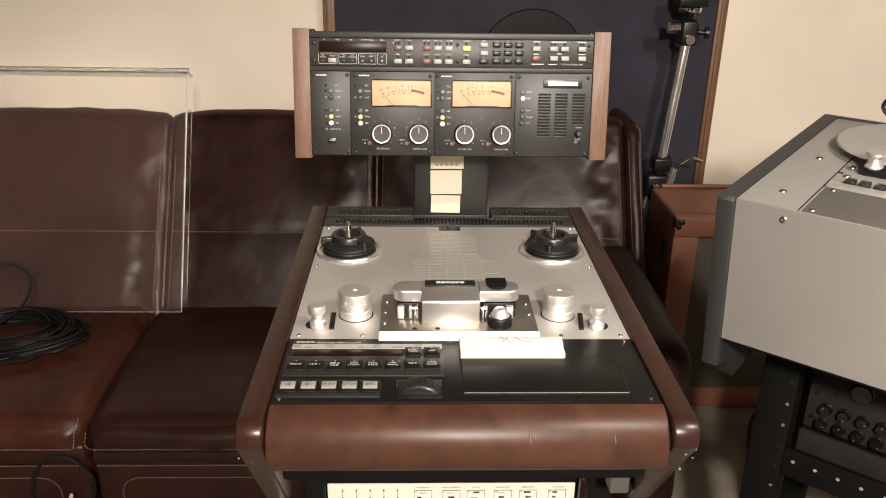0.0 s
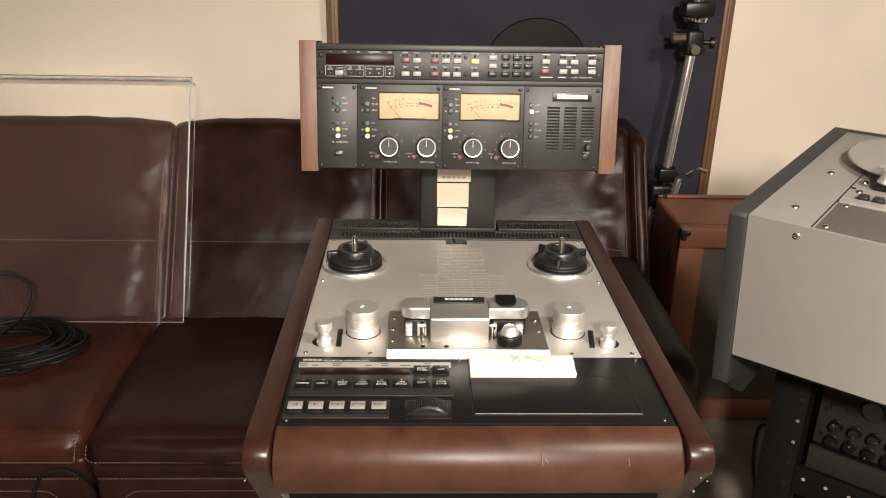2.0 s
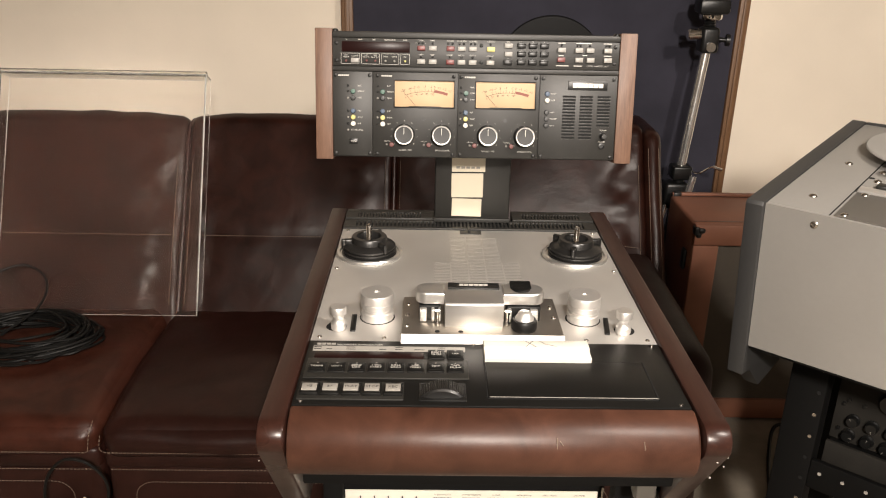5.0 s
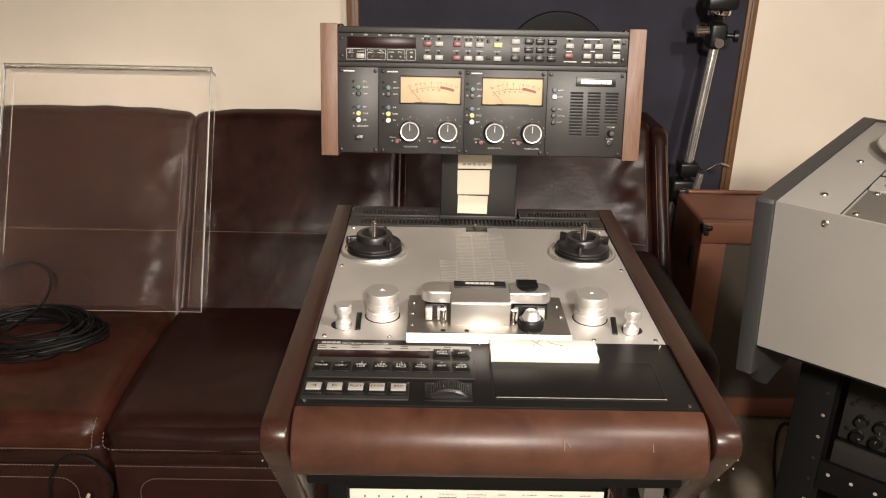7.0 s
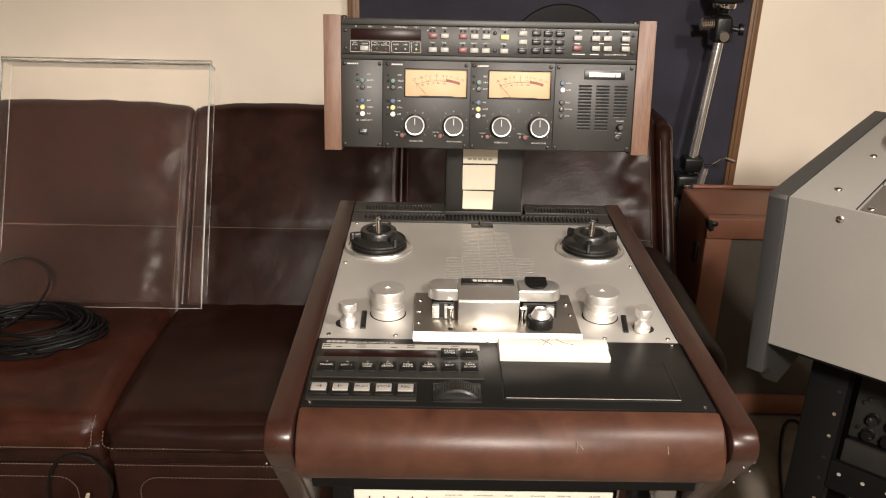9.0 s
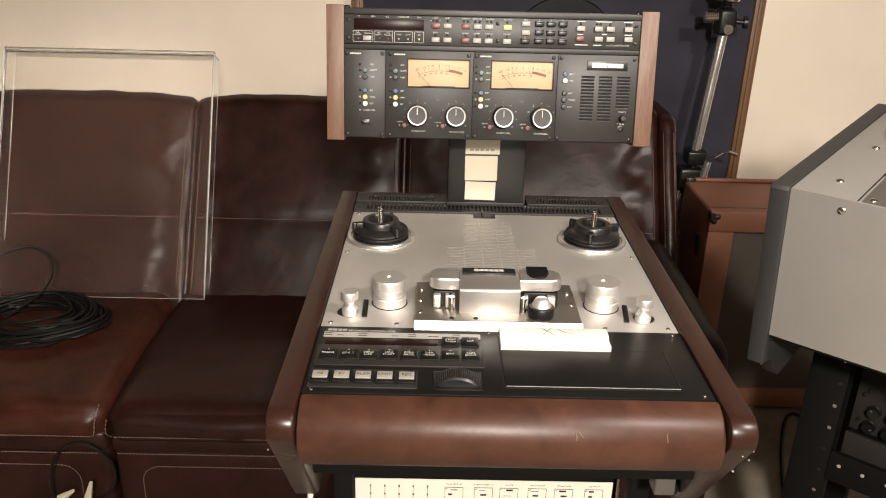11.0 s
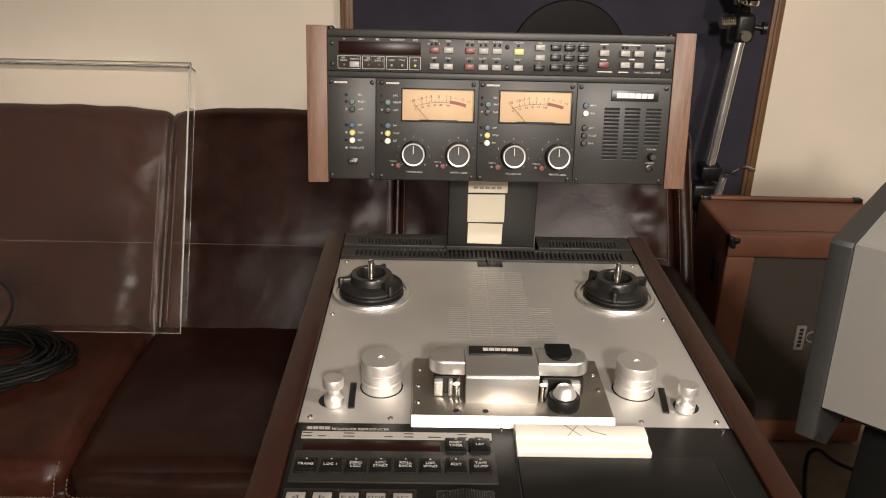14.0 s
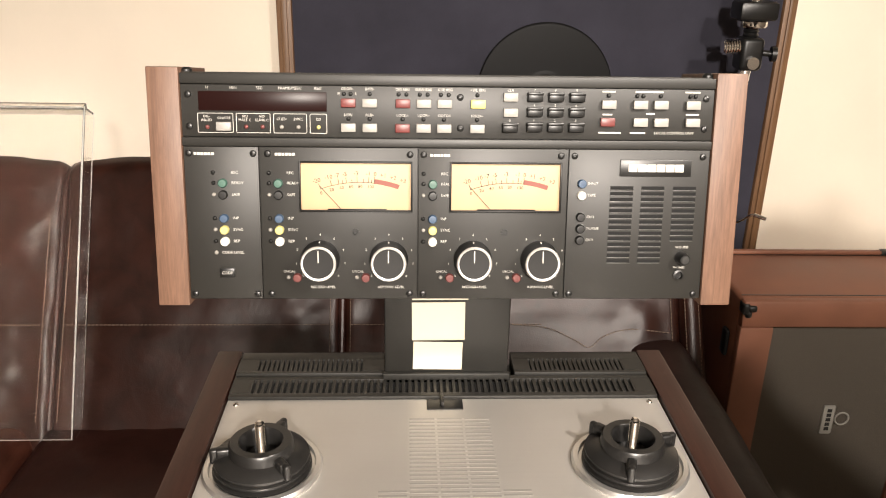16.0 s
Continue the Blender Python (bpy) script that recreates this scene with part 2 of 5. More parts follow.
def tube(points, r, seg=8, bm=None, closed=False):
    """A bent cord through the points."""
    bm = bm or bmesh.new()
    pts = [Vector(p) for p in points]
    n = len(pts)
    rings, normal = [], None
    for i, p in enumerate(pts):
        t = (pts[(i + 1) % n if closed else min(i + 1, n - 1)] - pts[(i - 1) % n if closed else max(i - 1, 0)]).normalized()
        if normal is None:
            normal = t.orthogonal().normalized()
        normal = (normal - t * normal.dot(t)).normalized()
        side = t.cross(normal)
        rings.append([bm.verts.new(p + r * (math.cos(a) * normal + math.sin(a) * side)) for a in (2 * math.pi * k / seg for k in range(seg))])
    pairs = list(zip(rings, rings[1:])) + ([(rings[-1], rings[0])] if closed else [])
    for a, b in pairs:
        for k in range(seg):
            j = (k + 1) % seg
            bm.faces.new((a[k], a[j], b[j], b[k]))
    if not closed:
        bm.faces.new(rings[0][::-1])
        bm.faces.new(rings[-1])
    return bm


def spline(points, steps=8):
    """Points on a smooth line through the given ones."""
    p = [Vector(q) for q in points]
    p = [2 * p[0] - p[1]] + p + [2 * p[-1] - p[-2]]
    out = []
    for i in range(1, len(p) - 2):
        for k in range(steps):
            t = k / steps
            a, b, c, d = p[i - 1:i + 3]
            out.append(0.5 * (2 * b + (c - a) * t + (2 * a - 5 * b + 4 * c - d) * t * t + (3 * b - a - 3 * c + d) * t ** 3))
    return out + [p[-2]]


def prism(outline, x0, x1, bevel=0.0, segs=2):
    """An outline of (y, z) drawn out along x."""
    bm = bmesh.new()
    a = [bm.verts.new((x0, y, z)) for y, z in outline]
    b = [bm.verts.new((x1, y, z)) for y, z in outline]
    caps = [bm.faces.new(a), bm.faces.new(b[::-1])]
    n = len(outline)
    for i in range(n):
        bm.faces.new((a[i], b[i], b[(i + 1) % n], a[(i + 1) % n]))
    if bevel:
        es = list({e for f in caps for e in f.edges})
        bmesh.ops.recalc_face_normals(bm, faces=bm.faces)
        bmesh.ops.bevel(bm, geom=es, offset=bevel, segments=segs, profile=0.5, affect="EDGES")
    return bm


def pillow(x0, x1, y0, y1, z0, z1, r, puff=(0, 0, 0), n=(22, 16, 8), wrinkle=0.004, seed=0.0, shape=None):
    """A padded block: rounded by r, swelling by puff, slightly uneven."""
    bm = bmesh.new()
    verts = {}

    def corner(i, j, k):
        if (i, j, k) in verts:
            return verts[i, j, k]
        u, v, w = (2 * a / b - 1 for a, b in zip((i, j, k), n))
        u, v, w = (math.copysign(1 - (1 - abs(a)) ** 1.6, a) for a in (u, v, w))
        half = Vector(((x1 - x0) / 2, (y1 - y0) / 2, (z1 - z0) / 2))
        p = Vector((u * half.x, v * half.y, w * half.z))
        core = Vector([max(-h + r, min(h - r, c)) for c, h in zip(p, half)])
        d = p - core
        if d.length > 1e-9:
            p = core + d.normalized() * min(r, d.length * 1.0 if max(abs(d.x), abs(d.y), abs(d.z)) < r * 0.999 else r)
        bulge = (1 - u * u) * (1 - v * v), (1 - v * v) * (1 - w * w), (1 - u * u) * (1 - w * w)
        p.z += w * puff[2] * bulge[0]
        p.x += u * puff[0] * bulge[1]
        p.y += v * puff[1] * bulge[2]
        p += Vector(((x0 + x1) / 2, (y0 + y1) / 2, (z0 + z1) / 2))
        q = p * 5.0 + Vector((seed, seed * 2, 0))
        p += wrinkle * (noise.noise_vector(q) + 0.5 * noise.noise_vector(q * 2.7))
        if shape:
            p = shape(p)
        verts[i, j, k] = bm.verts.new(p)
        return verts[i, j, k]

    for axis in range(3):
        o = [a for a in range(3) if a != axis]
        for side in (0, n[axis]):
            for a in range(n[o[0]]):
                for b in range(n[o[1]]):
                    quad = []
                    for da, db in ((0, 0), (1, 0), (1, 1), (0, 1)):
                        c = [0, 0, 0]
                        c[axis], c[o[0]], c[o[1]] = side, a + da, b + db
                        quad.append(corner(*c))
                    bm.faces.new(quad)
    return bm


def stitches(points, step=0.009, length=0.0058, r=0.0012):
    """A row of short threads along a line."""
    bm = bmesh.new()
    pts = [Vector(p) for p in points]
    carry = 0.0
    for a, b in zip(pts, pts[1:]):
        d = b - a
        ln = d.length
        if ln < 1e-6:
            continue
        d /= ln
        s = carry
        while s < ln:
            rod(a + d * s, a + d * (s + length), r, 5, bm=bm)
            s += step
        carry = s - ln
    return bm


LETTERS = {}


def lettering(text, size, align="CENTER"):
    """A flat mesh of the words, lying in the xy plane."""
    key = (text, size, align)
    if key not in LETTERS:
        cu = bpy.data.curves.new("words", "FONT")
        cu.body, cu.size, cu.align_x, cu.align_y = text, size, align, "CENTER"
        cu.extrude = 0.00008
        cu.resolution_u = 2
        ob = new("words", cu)
        dg = bpy.context.evaluated_depsgraph_get()
        me = bpy.data.meshes.new_from_object(ob.evaluated_get(dg))
        bpy.data.objects.remove(ob)
        bpy.data.curves.remove(cu)
        me.materials.clear()
        LETTERS[key] = me
    return LETTERS[key].copy()


def words(name, text, size, mat, parent, m, align="CENTER", stretch=1.0):
    me = lettering(text, size, align)
    me.materials.append(mat)
    return part(name, me, mat, parent, "", m @ Matrix.Diagonal((stretch, 1, 1, 1)))


# ---- room ----
def room():
    x0, x1, y0, y1, h = -3.2, 2.6, -3.0, 2.95, 2.5
    solid("floor", box(x0 - 0.1, x1 + 0.1, y0 - 0.1, y1 + 0.1, -0.1, 0), CARPET, "worn beige carpet floor", "floor", "structure")
    # ceiling and the south, west and east walls are added out of view
    solid("ceiling", box(x0 - 0.1, x1 + 0.1, y0 - 0.1, y1 + 0.1, h, h + 0.1), CEIL, "plain unseen ceiling, darkened to cut bounce", "ceiling", "structure")
    solid("wall_north", box(x0, x1, y1, y1 + 0.1, 0, h), WALL, "cream painted wall behind the sofa", "wall", "structure")
    solid("wall_south", box(x0, x1, y0 - 0.1, y0, 0, h), DULL, "unseen brown wall, dark to cut bounce", "wall", "structure")
    solid("wall_west", box(x0 - 0.1, x0, y0 - 0.1, y1 + 0.1, 0, h), DULL, "unseen brown wall, dark to cut bounce", "wall", "structure")
    solid("wall_east", box(x1, x1 + 0.1, y0 - 0.1, y1 + 0.1, 0, h), DULL, "unseen brown wall, dark to cut bounce", "wall", "structure")


room()


def globe_lamp(x, y, z, r, watts, color):
    """A hanging lamp: rose, flex and holder, with a round bulb's light."""
    t = thing("pendant_lamp", "plain pendant lamp hanging from the ceiling, switched on", "pendant lamp", (x, y, 2.5))
    part("rose", lathe([(0, 0), (0.045, 0), (0.04, -0.02), (0, -0.024)], 24, (x, y, 2.5)), WHITE, t)
    part("flex", rod((x, y, z + r + 0.06), (x, y, 2.48), 0.004, 8), WHITE, t)
    part("holder", lathe([(0, 0), (0.02, 0), (0.022, 0.05), (0.006, 0.06), (0, 0.06)], 20, (x, y, z + r + 0.005)), WHITE, t)
    data = bpy.data.lights.new("bulb", "POINT")
    data.shadow_soft_size, data.energy, data.color = r, watts, color
    ob = new("bulb", data)
    ob.location = (x, y, z)
    ob.parent = t
    ob.matrix_parent_inverse = PLACE[t].inverted()


def downlight(x, y, z, r, watts, color):
    """A ceiling can: its mouth lets the light out in a wide cone."""
    t = thing("downlight", "white ceiling downlight can, switched on", "downlight", (x, y, 2.5))
    part("can", lathe([(0.062, 0.10), (0.062, 0.0), (0.070, -0.004), (0.070, 0.10)], 36, (x, y, 2.40)), WHITE, t)
    data = bpy.data.lights.new("bulb", "SPOT")
    data.shadow_soft_size, data.energy, data.color = r, watts, color
    data.spot_size, data.spot_blend = radians(158), 0.25
    ob = new("bulb", data)
    ob.location = (x, y, z - 0.012)
    ob.parent = t
    ob.matrix_parent_inverse = PLACE[t].inverted()


globe_lamp(*HANGING, LAMP_COLOR)
downlight(*DOWNLIGHT, LAMP_COLOR)


# ---- felt board with a moulding, disc hung on it ----
def felt_board():
    t = thing("felt_board", "tall navy felt board in a wooden moulding against the wall", "board", (0.415, 2.92, 0.1))
    part("felt", box(-0.280, 1.092, 2.905, 2.925, 0.12, 1.60), BOARD, t)
    for a, b in ((-0.322, -0.280), (1.092, 1.129)):
        bm = box(a, b, 2.888, 2.935, 0.1, 1.62, 0.004)
        box(a + 0.012, b - 0.012, 2.882, 2.89, 0.12, 1.60, 0.003, bm=bm)
        part("moulding", bm, WOOD_FRAME, t)
    part("moulding", box(-0.280, 1.092, 2.888, 2.935, 1.60, 1.64, 0.004), WOOD_FRAME, t)
    part("moulding", box(-0.280, 1.092, 2.888, 2.935, 0.08, 0.12, 0.004), WOOD_FRAME, t)
    d = thing("record_disc", "black grooved record hung on the felt board", "record", (0.432, 2.9, 1.055))
    prof = [(0.012, 0.0)]
    for i in range(26):
        r = 0.06 + i * 0.005
        prof += [(r, 0.003), (r + 0.0025, 0.0024)]
    prof += [(0.192, 0.003), (0.195, 0.001), (0.195, -0.002), (0.012, -0.002)]
    part("disc", lathe(prof, 64), VINYL, d, "", pose(0.432, 2.899, 1.05, 90))
    part("centre_label", lathe([(0.010, 0.0032), (0.05, 0.0034), (0.0505, 0.003)], 48), PANEL_LOW, d, "", pose(0.432, 2.899, 1.05, 90))


felt_board()


# ---- sofa ----
def sofa():
    t = thing("sofa", "worn dark brown leather sofa with stitched cushions", "sofa", (-0.9, 2.0, 0))
    edges = [-2.07, -1.42, -0.782, -0.116, 0.525]

    def lean(p):
        p.y += (p.z - 0.45) * 0.60
        return p

    backs = [-2.07, -1.42, -0.752, -0.112, 0.676]

    for i, (a, b) in enumerate(zip(edges, edges[1:])):
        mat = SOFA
        left, end = backs[i], backs[i + 1]

        def crown(p, a=left, end=end):
            f = max(0.0, 1 - min(p.x - a, end - p.x) / 0.16)
            p.z -= 0.014 * f * f * max(0, (p.z - 0.6) / 0.4)
            d = math.exp(-((p.z - 0.645) / 0.014) ** 2)
            p.y += 0.003 * d
            # the top falls away to the back, the sides are crumpled
            p.z -= 0.45 * max(0.0, p.y - 2.15) * max(0.0, (p.z - 0.75) / 0.2)
            rim = math.exp(-((end - 0.085 - p.x) / 0.05) ** 2) + 0.6 * math.exp(-((p.x - a - 0.07) / 0.04) ** 2)
            p.y += (0.026 if i < 2 else 0.016) * rim * noise.noise(Vector((p.x * 8, i * 7.3, p.z * 14)))
            p.y += 0.0035 * rim * noise.noise(Vector((p.x * 30, i * 3.1, p.z * 55)))
            return lean(p)

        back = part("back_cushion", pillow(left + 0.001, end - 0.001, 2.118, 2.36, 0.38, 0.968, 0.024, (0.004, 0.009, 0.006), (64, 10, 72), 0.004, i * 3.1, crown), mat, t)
        z = 0.645
        part("stitching", stitches([(left + 0.02 + (end - left - 0.04) * k / 24, lean(Vector((0, 2.118, z))).y - 0.0105, z) for k in range(25 if i < 3 else 15)]), STITCH, back)
        if i < 3:
            welt = [(end, lean(Vector((0, 2.124, zz))).y, zz) for zz in (0.44 + 0.02 * k for k in range(25))]
            welt += [(end, 2.44, 0.936), (end, 2.48, 0.940)]
            part("welt", tube(welt, 0.0075, 10), SOFA_SHADED, back, "dark leather welt between the cushions")
            part("stitching", stitches([(end + 0.020, lean(Vector((0, 2.118, zz))).y - 0.006, zz) for zz in (0.46 + 0.03 * k for k in range(14))]), STITCH, back)
        else:
            # the lower seam dips to the side and runs on to the band
            dip = spline([(0.28, 0.645, 0), (0.36, 0.638, 0), (0.42, 0.615, 0), (0.455, 0.600, 0), (0.49, 0.622, 0), (0.55, 0.635, 0), (0.64, 0.628, 0)], 5)
            bm = stitches([(q.x, lean(Vector((0, 2.118, q.y))).y - 0.0115, q.y) for q in dip])
            part("stitching", bm, STITCH, back)
        side = [(end - 0.026, lean(Vector((0, 2.118, zz))).y - 0.006, zz) for zz in (0.46 + 0.03 * k for k in range(14))]
        part("stitching", stitches(side), STITCH, back)

        def sag(p, a=a, b=b):
            # the front rolls down, the corners are crumpled
            f = max(0.0, min(1.0, (1.86 - p.y) / 0.33))
            p.z -= 0.018 * f * f * max(0.0, (p.z - 0.335) / 0.105)
            near = math.exp(-((p.x - a) / 0.05) ** 2) + math.exp(-((b - p.x) / 0.05) ** 2)
            w = near * max(0.0, min(1.0, (1.66 - p.y) / 0.12))
            p.y += 0.014 * w * noise.noise(Vector((p.x * 14, b * 5.0, p.z * 26)))
            p.z += 0.007 * w * noise.noise(Vector((p.x * 18, b * 9.0, p.y * 30)))
            return p

        # seats by the recorder take the shaded leather, the left ones the lit
        seat = part("seat_cushion", pillow(a + 0.003, b - 0.003, 1.530, 2.20, 0.322, 0.440, 0.05, (0.008, 0.012, 0.014), (56, 44, 16), 0.005, 7 + i * 1.7, sag), SOFA_SHADED if i > 1 else SOFA_LIT, t)
        part("stitching", stitches([(a + 0.03 + (b - a - 0.06) * k / 20, 1.519, 0.362) for k in range(21)]), STITCH, seat)
        x = b - 0.013
        part("stitching", stitches(spline([(x, 1.560, 0.424), (x, 1.528, 0.404), (x, 1.515, 0.382), (x - 0.004, 1.517, 0.368), (x - 0.016, 1.519, 0.362)], 5)), STITCH, seat)
        x = a + 0.013
        part("stitching", stitches(spline([(x, 1.528, 0.404), (x, 1.515, 0.382), (x + 0.004, 1.517, 0.368), (x + 0.016, 1.519, 0.362)], 5)), STITCH, seat)
        part("seat_rail", pillow(a + 0.003, b - 0.003, 1.545, 1.70, 0.29, 0.355, 0.02, (0, 0.006, 0), (24, 6, 6), 0.004, i), SOFA_SHADED, t)
        front = part("front_panel", pillow(a + 0.002, b - 0.002, 1.55, 1.62, 0.06, 0.315, 0.022, (0, 0.012, 0), (24, 6, 14), 0.005, i + 9), SOFA_SHADED, t)
        loop = []
        x0, x1, z0, z1, r = a + 0.075, b - 0.075, 0.12, 0.265, 0.045
        for cx, cz, s in ((x1 - r, z1 - r, 0), (x0 + r, z1 - r, 90), (x0 + r, z0 + r, 180), (x1 - r, z0 + r, 270)):
            loop += [(cx + r * math.cos(radians(s + q)), 1.538, cz + r * math.sin(radians(s + q))) for q in range(0, 91, 15)]
        part("stitching", stitches(loop + loop[:1]), STITCH, front)
        part("stitching", stitches([(a + 0.02 + (b - a - 0.04) * k / 20, 1.543, 0.297) for k in range(21)]), STITCH, front)
    side = part("side_band", pillow(0.670, 0.728, 2.108, 2.37, 0.46, 0.945, 0.028, (0, 0.006, 0.006), (8, 12, 34), 0.004, 5.0, lean), SOFA, t, "leather side band of the back")
    for x in (0.682, 0.714):
        part("stitching", stitches([(x, lean(Vector((0, 2.112, zz))).y - 0.004, zz) for zz in (0.50 + 0.02 * k for k in range(21))]), STITCH, side)
    part("armrest", pillow(0.530, 0.700, 1.585, 2.36, 0.08, 0.605, 0.06, (0.01, 0.01, 0.012), (12, 24, 16), 0.008, 21), SOFA_ARM, t)
    part("base", box(-2.06, 0.69, 1.62, 2.45, 0.04, 0.33, 0.01), SOFA_SHADED, t)
    part("back_frame", box(-2.06, 0.70, 2.46, 2.68, 0.05, 0.80, 0.03), SOFA_SHADED, t)
    for x in (-1.95, -0.7, 0.62):
        for y in (1.68, 2.5):
            part("foot", lathe([(0, 0), (0.02, 0), (0.026, 0.045), (0, 0.045)], 16, (x, y, 0)), BLACK, t)


sofa()

# ---- tape recorder ----
MX, DZ = 0.078, 1.0
HALF, OUT = 0.243, 0.274
recorder = thing("tape_recorder", "open reel studio tape recorder with wood cheeks on a trolley", "tape recorder", (MX, 1.05, 0))


def deck_body():
    # wooden cheeks: flat top, rounded nose, front edge falling back
    nose = [(1.452, 1.005), (0.712, 1.005)]
    for q in range(0, 127, 14):
        a = radians(90 + q)
        nose.append((0.705 + 0.022 * math.cos(a), 0.983 + 0.022 * math.sin(a)))
    nose += [(0.825, 0.785), (0.84, 0.775), (0.88, 0.772), (1.452, 0.772)]
    for s in (-1, 1):
        a, b = sorted((MX + s * HALF, MX + s * OUT))
        part("side_panel", prism(nose, a, b, 0.003), WOOD_SIDE, recorder)
    part("body", box(MX - HALF, MX + HALF, 0.76, 1.45, 0.905, 0.985), PANEL_LOW, recorder)
    # padded front rest
    pad = [(0.742, 0.99)] + [(0.742 - 0.055 * math.sin(radians(q)) ** 0.8, 0.962 + 0.044 * math.cos(radians(q))) for q in range(8, 173, 8)] + [(0.742, 0.916)]
    part("arm_pad", prism(pad, MX - HALF + 0.0015, MX + HALF - 0.0015, 0.004), PAD, recorder, "scuffed tan leather front pad")
    part("front_rail", box(MX - HALF + 0.01, MX + HALF - 0.01, 0.742, 0.80, 0.884, 0.910, 0.003), MATT, recorder)
    # deck plate and rear vents
    deck = part("deck_plate", box(MX - HALF + 0.001, MX + HALF - 0.001, 0.904, 1.350, 0.985, DZ, 0.0012), ALU, recorder, "brushed aluminium deck plate")
    vent = part("vent_strip", box(MX - HALF + 0.001, MX + HALF - 0.001, 1.351, 1.397, 0.985, 0.9985), VOID, recorder)
    rims = box(MX - HALF + 0.001, MX + HALF - 0.001, 1.351, 1.360, 0.99, 1.003, 0.001)
    box(MX - HALF + 0.001, MX + HALF - 0.001, 1.388, 1.397, 0.99, 1.003, 0.001, bm=rims)
    for s in (-1, 1):
        a, b = sorted((MX + s * (HALF - 0.001), MX + s * 0.221))
        box(a, b, 1.360, 1.388, 0.99, 1.003, bm=rims)
    part("frame", rims, PANEL, vent)
    slat = to_mesh("slat", box(-0.0020, 0.0020, -0.0142, 0.0142, -0.006, 0.0027, 0.0005, 1), PANEL)
    for k in range(62):
        part("slat", slat, PANEL, vent, "", Matrix.Translation((MX - 0.2205 + k * 0.441 / 61, 1.374, DZ)))
    for x0, x1 in ((MX - HALF + 0.001, MX - 0.066), (MX + 0.084, MX + HALF - 0.001)):
        v2 = part("vent_cover", box(x0, x1, 1.398, 1.444, 0.985, 1.000), VOID, recorder)
        i0, i1 = (x0 + 0.022, x1 - 0.028) if x0 < MX else (x0 + 0.018, x1 - 0.024)
        rim = box(x0, x1, 1.398, 1.404, 0.99, 1.0055, 0.001)
        box(x0, x1, 1.430, 1.448, 0.99, 1.0055, 0.001, bm=rim)
        box(x0, i0, 1.404, 1.430, 0.99, 1.0055, bm=rim)
        box(i1, x1, 1.404, 1.430, 0.99, 1.0055, bm=rim)
        part("frame", rim, PANEL, v2)
        n = int((i1 - i0) / 0.0056)
        for k in range(n + 1):
            part("slat", slat, PANEL, v2, "", Matrix.Translation((i0 + (i1 - i0) * k / n, 1.417, DZ + 0.0025)))
    # ventilation slits in the plate
    slit = to_mesh("slit", box(-0.0135, 0.0135, -0.0014, 0.0014, -0.0008, 0.00012), SLIT)
    for c in range(5):
        x = 0.0805 + (c - 2) * 0.0295
        top = 1.310 if 0 < c < 4 else 1.190
        k = 0
        while top - k * 0.0064 > 1.100:
            part("slit", slit, SLIT, deck, "", Matrix.Translation((x, top - k * 0.0064, DZ)))
            k += 1
    sw = part("catch_plate", box(0.057, 0.097, 1.328, 1.348, DZ - 0.002, DZ + 0.0012, 0.0005), BLACK, deck)
    part("catch", box(0.072, 0.076, 1.333, 1.352, DZ, DZ + 0.007, 0.001), BLACK, recorder)
    screw = to_mesh("screw", screw_bm(0.0034), STEEL)
    for x, y in ((-0.153, 1.340), (0.308, 1.341), (-0.155, 1.16), (0.311, 1.16), (-0.152, 0.915), (0.308, 0.915), (-0.062, 0.914), (0.222, 0.914)):
        part("screw", screw, STEEL, deck, "", Matrix.Translation((x, y, DZ)))


def screw_bm(r):
    bm = lathe([(r, -0.001), (r, 0.0006), (r * 0.8, 0.0016), (r * 0.35, 0.002), (r * 0.3, 0.0008), (0, 0.0008)], 14)
    return bm


deck_body()


def reel_hub(x, y, turn):
    base = part("reel_table", lathe([(0, 0.0), (0.057, 0.0), (0.058, 0.003), (0.056, 0.006), (0.0515, 0.0065), (0.0505, 0.003), (0, 0.003)], 56, (x, y, DZ)), RING, recorder, "polished reel table ring")
    prof = [(0.0475, 0.0035), (0.0475, 0.006), (0.0442, 0.007), (0.0442, 0.0085), (0.0465, 0.0095), (0.0465, 0.0118), (0.0434, 0.0128), (0.0434, 0.0143), (0.0455, 0.0152), (0.0455, 0.0172), (0.041, 0.0200), (0.035, 0.0225), (0.0315, 0.0235), (0.0305, 0.032), (0.0290, 0.034), (0.0215, 0.034), (0.0200, 0.032), (0.019, 0.015), (0, 0.015)]
    part("reel_clamp", lathe(prof, 48), CLAMP, base, "black three lobed reel clamp", Matrix.Translation((x, y, DZ)))
    for k in range(3):
        m = Matrix.Translation((x, y, DZ)) @ Matrix.Rotation(radians(turn + 120 * k), 4, "Z")
        lobe = box(0.025, 0.0430, -0.0048, 0.0048, 0.017, 0.0300, 0.003, 3)
        box(0.037, 0.0485, -0.0036, 0.0036, 0.013, 0.0300, 0.003, 3, bm=lobe)
        part("lobe", lobe, CLAMP, base, "", m)
    prof = [(0.0, 0.016), (0.0048, 0.016)]
    z = 0.018
    while z < 0.052:
        prof += [(0.0048, z), (0.0039, z + 0.0009)]
        z += 0.0018
    prof += [(0.0042, z + 0.001), (0.002, z + 0.003), (0, z + 0.003)]
    part("spindle", lathe(prof, 18, (x, y, DZ)), CHROME, base, "threaded bright spindle")


reel_hub(-0.105, 1.226, 70)
reel_hub(0.256, 1.227, 15)


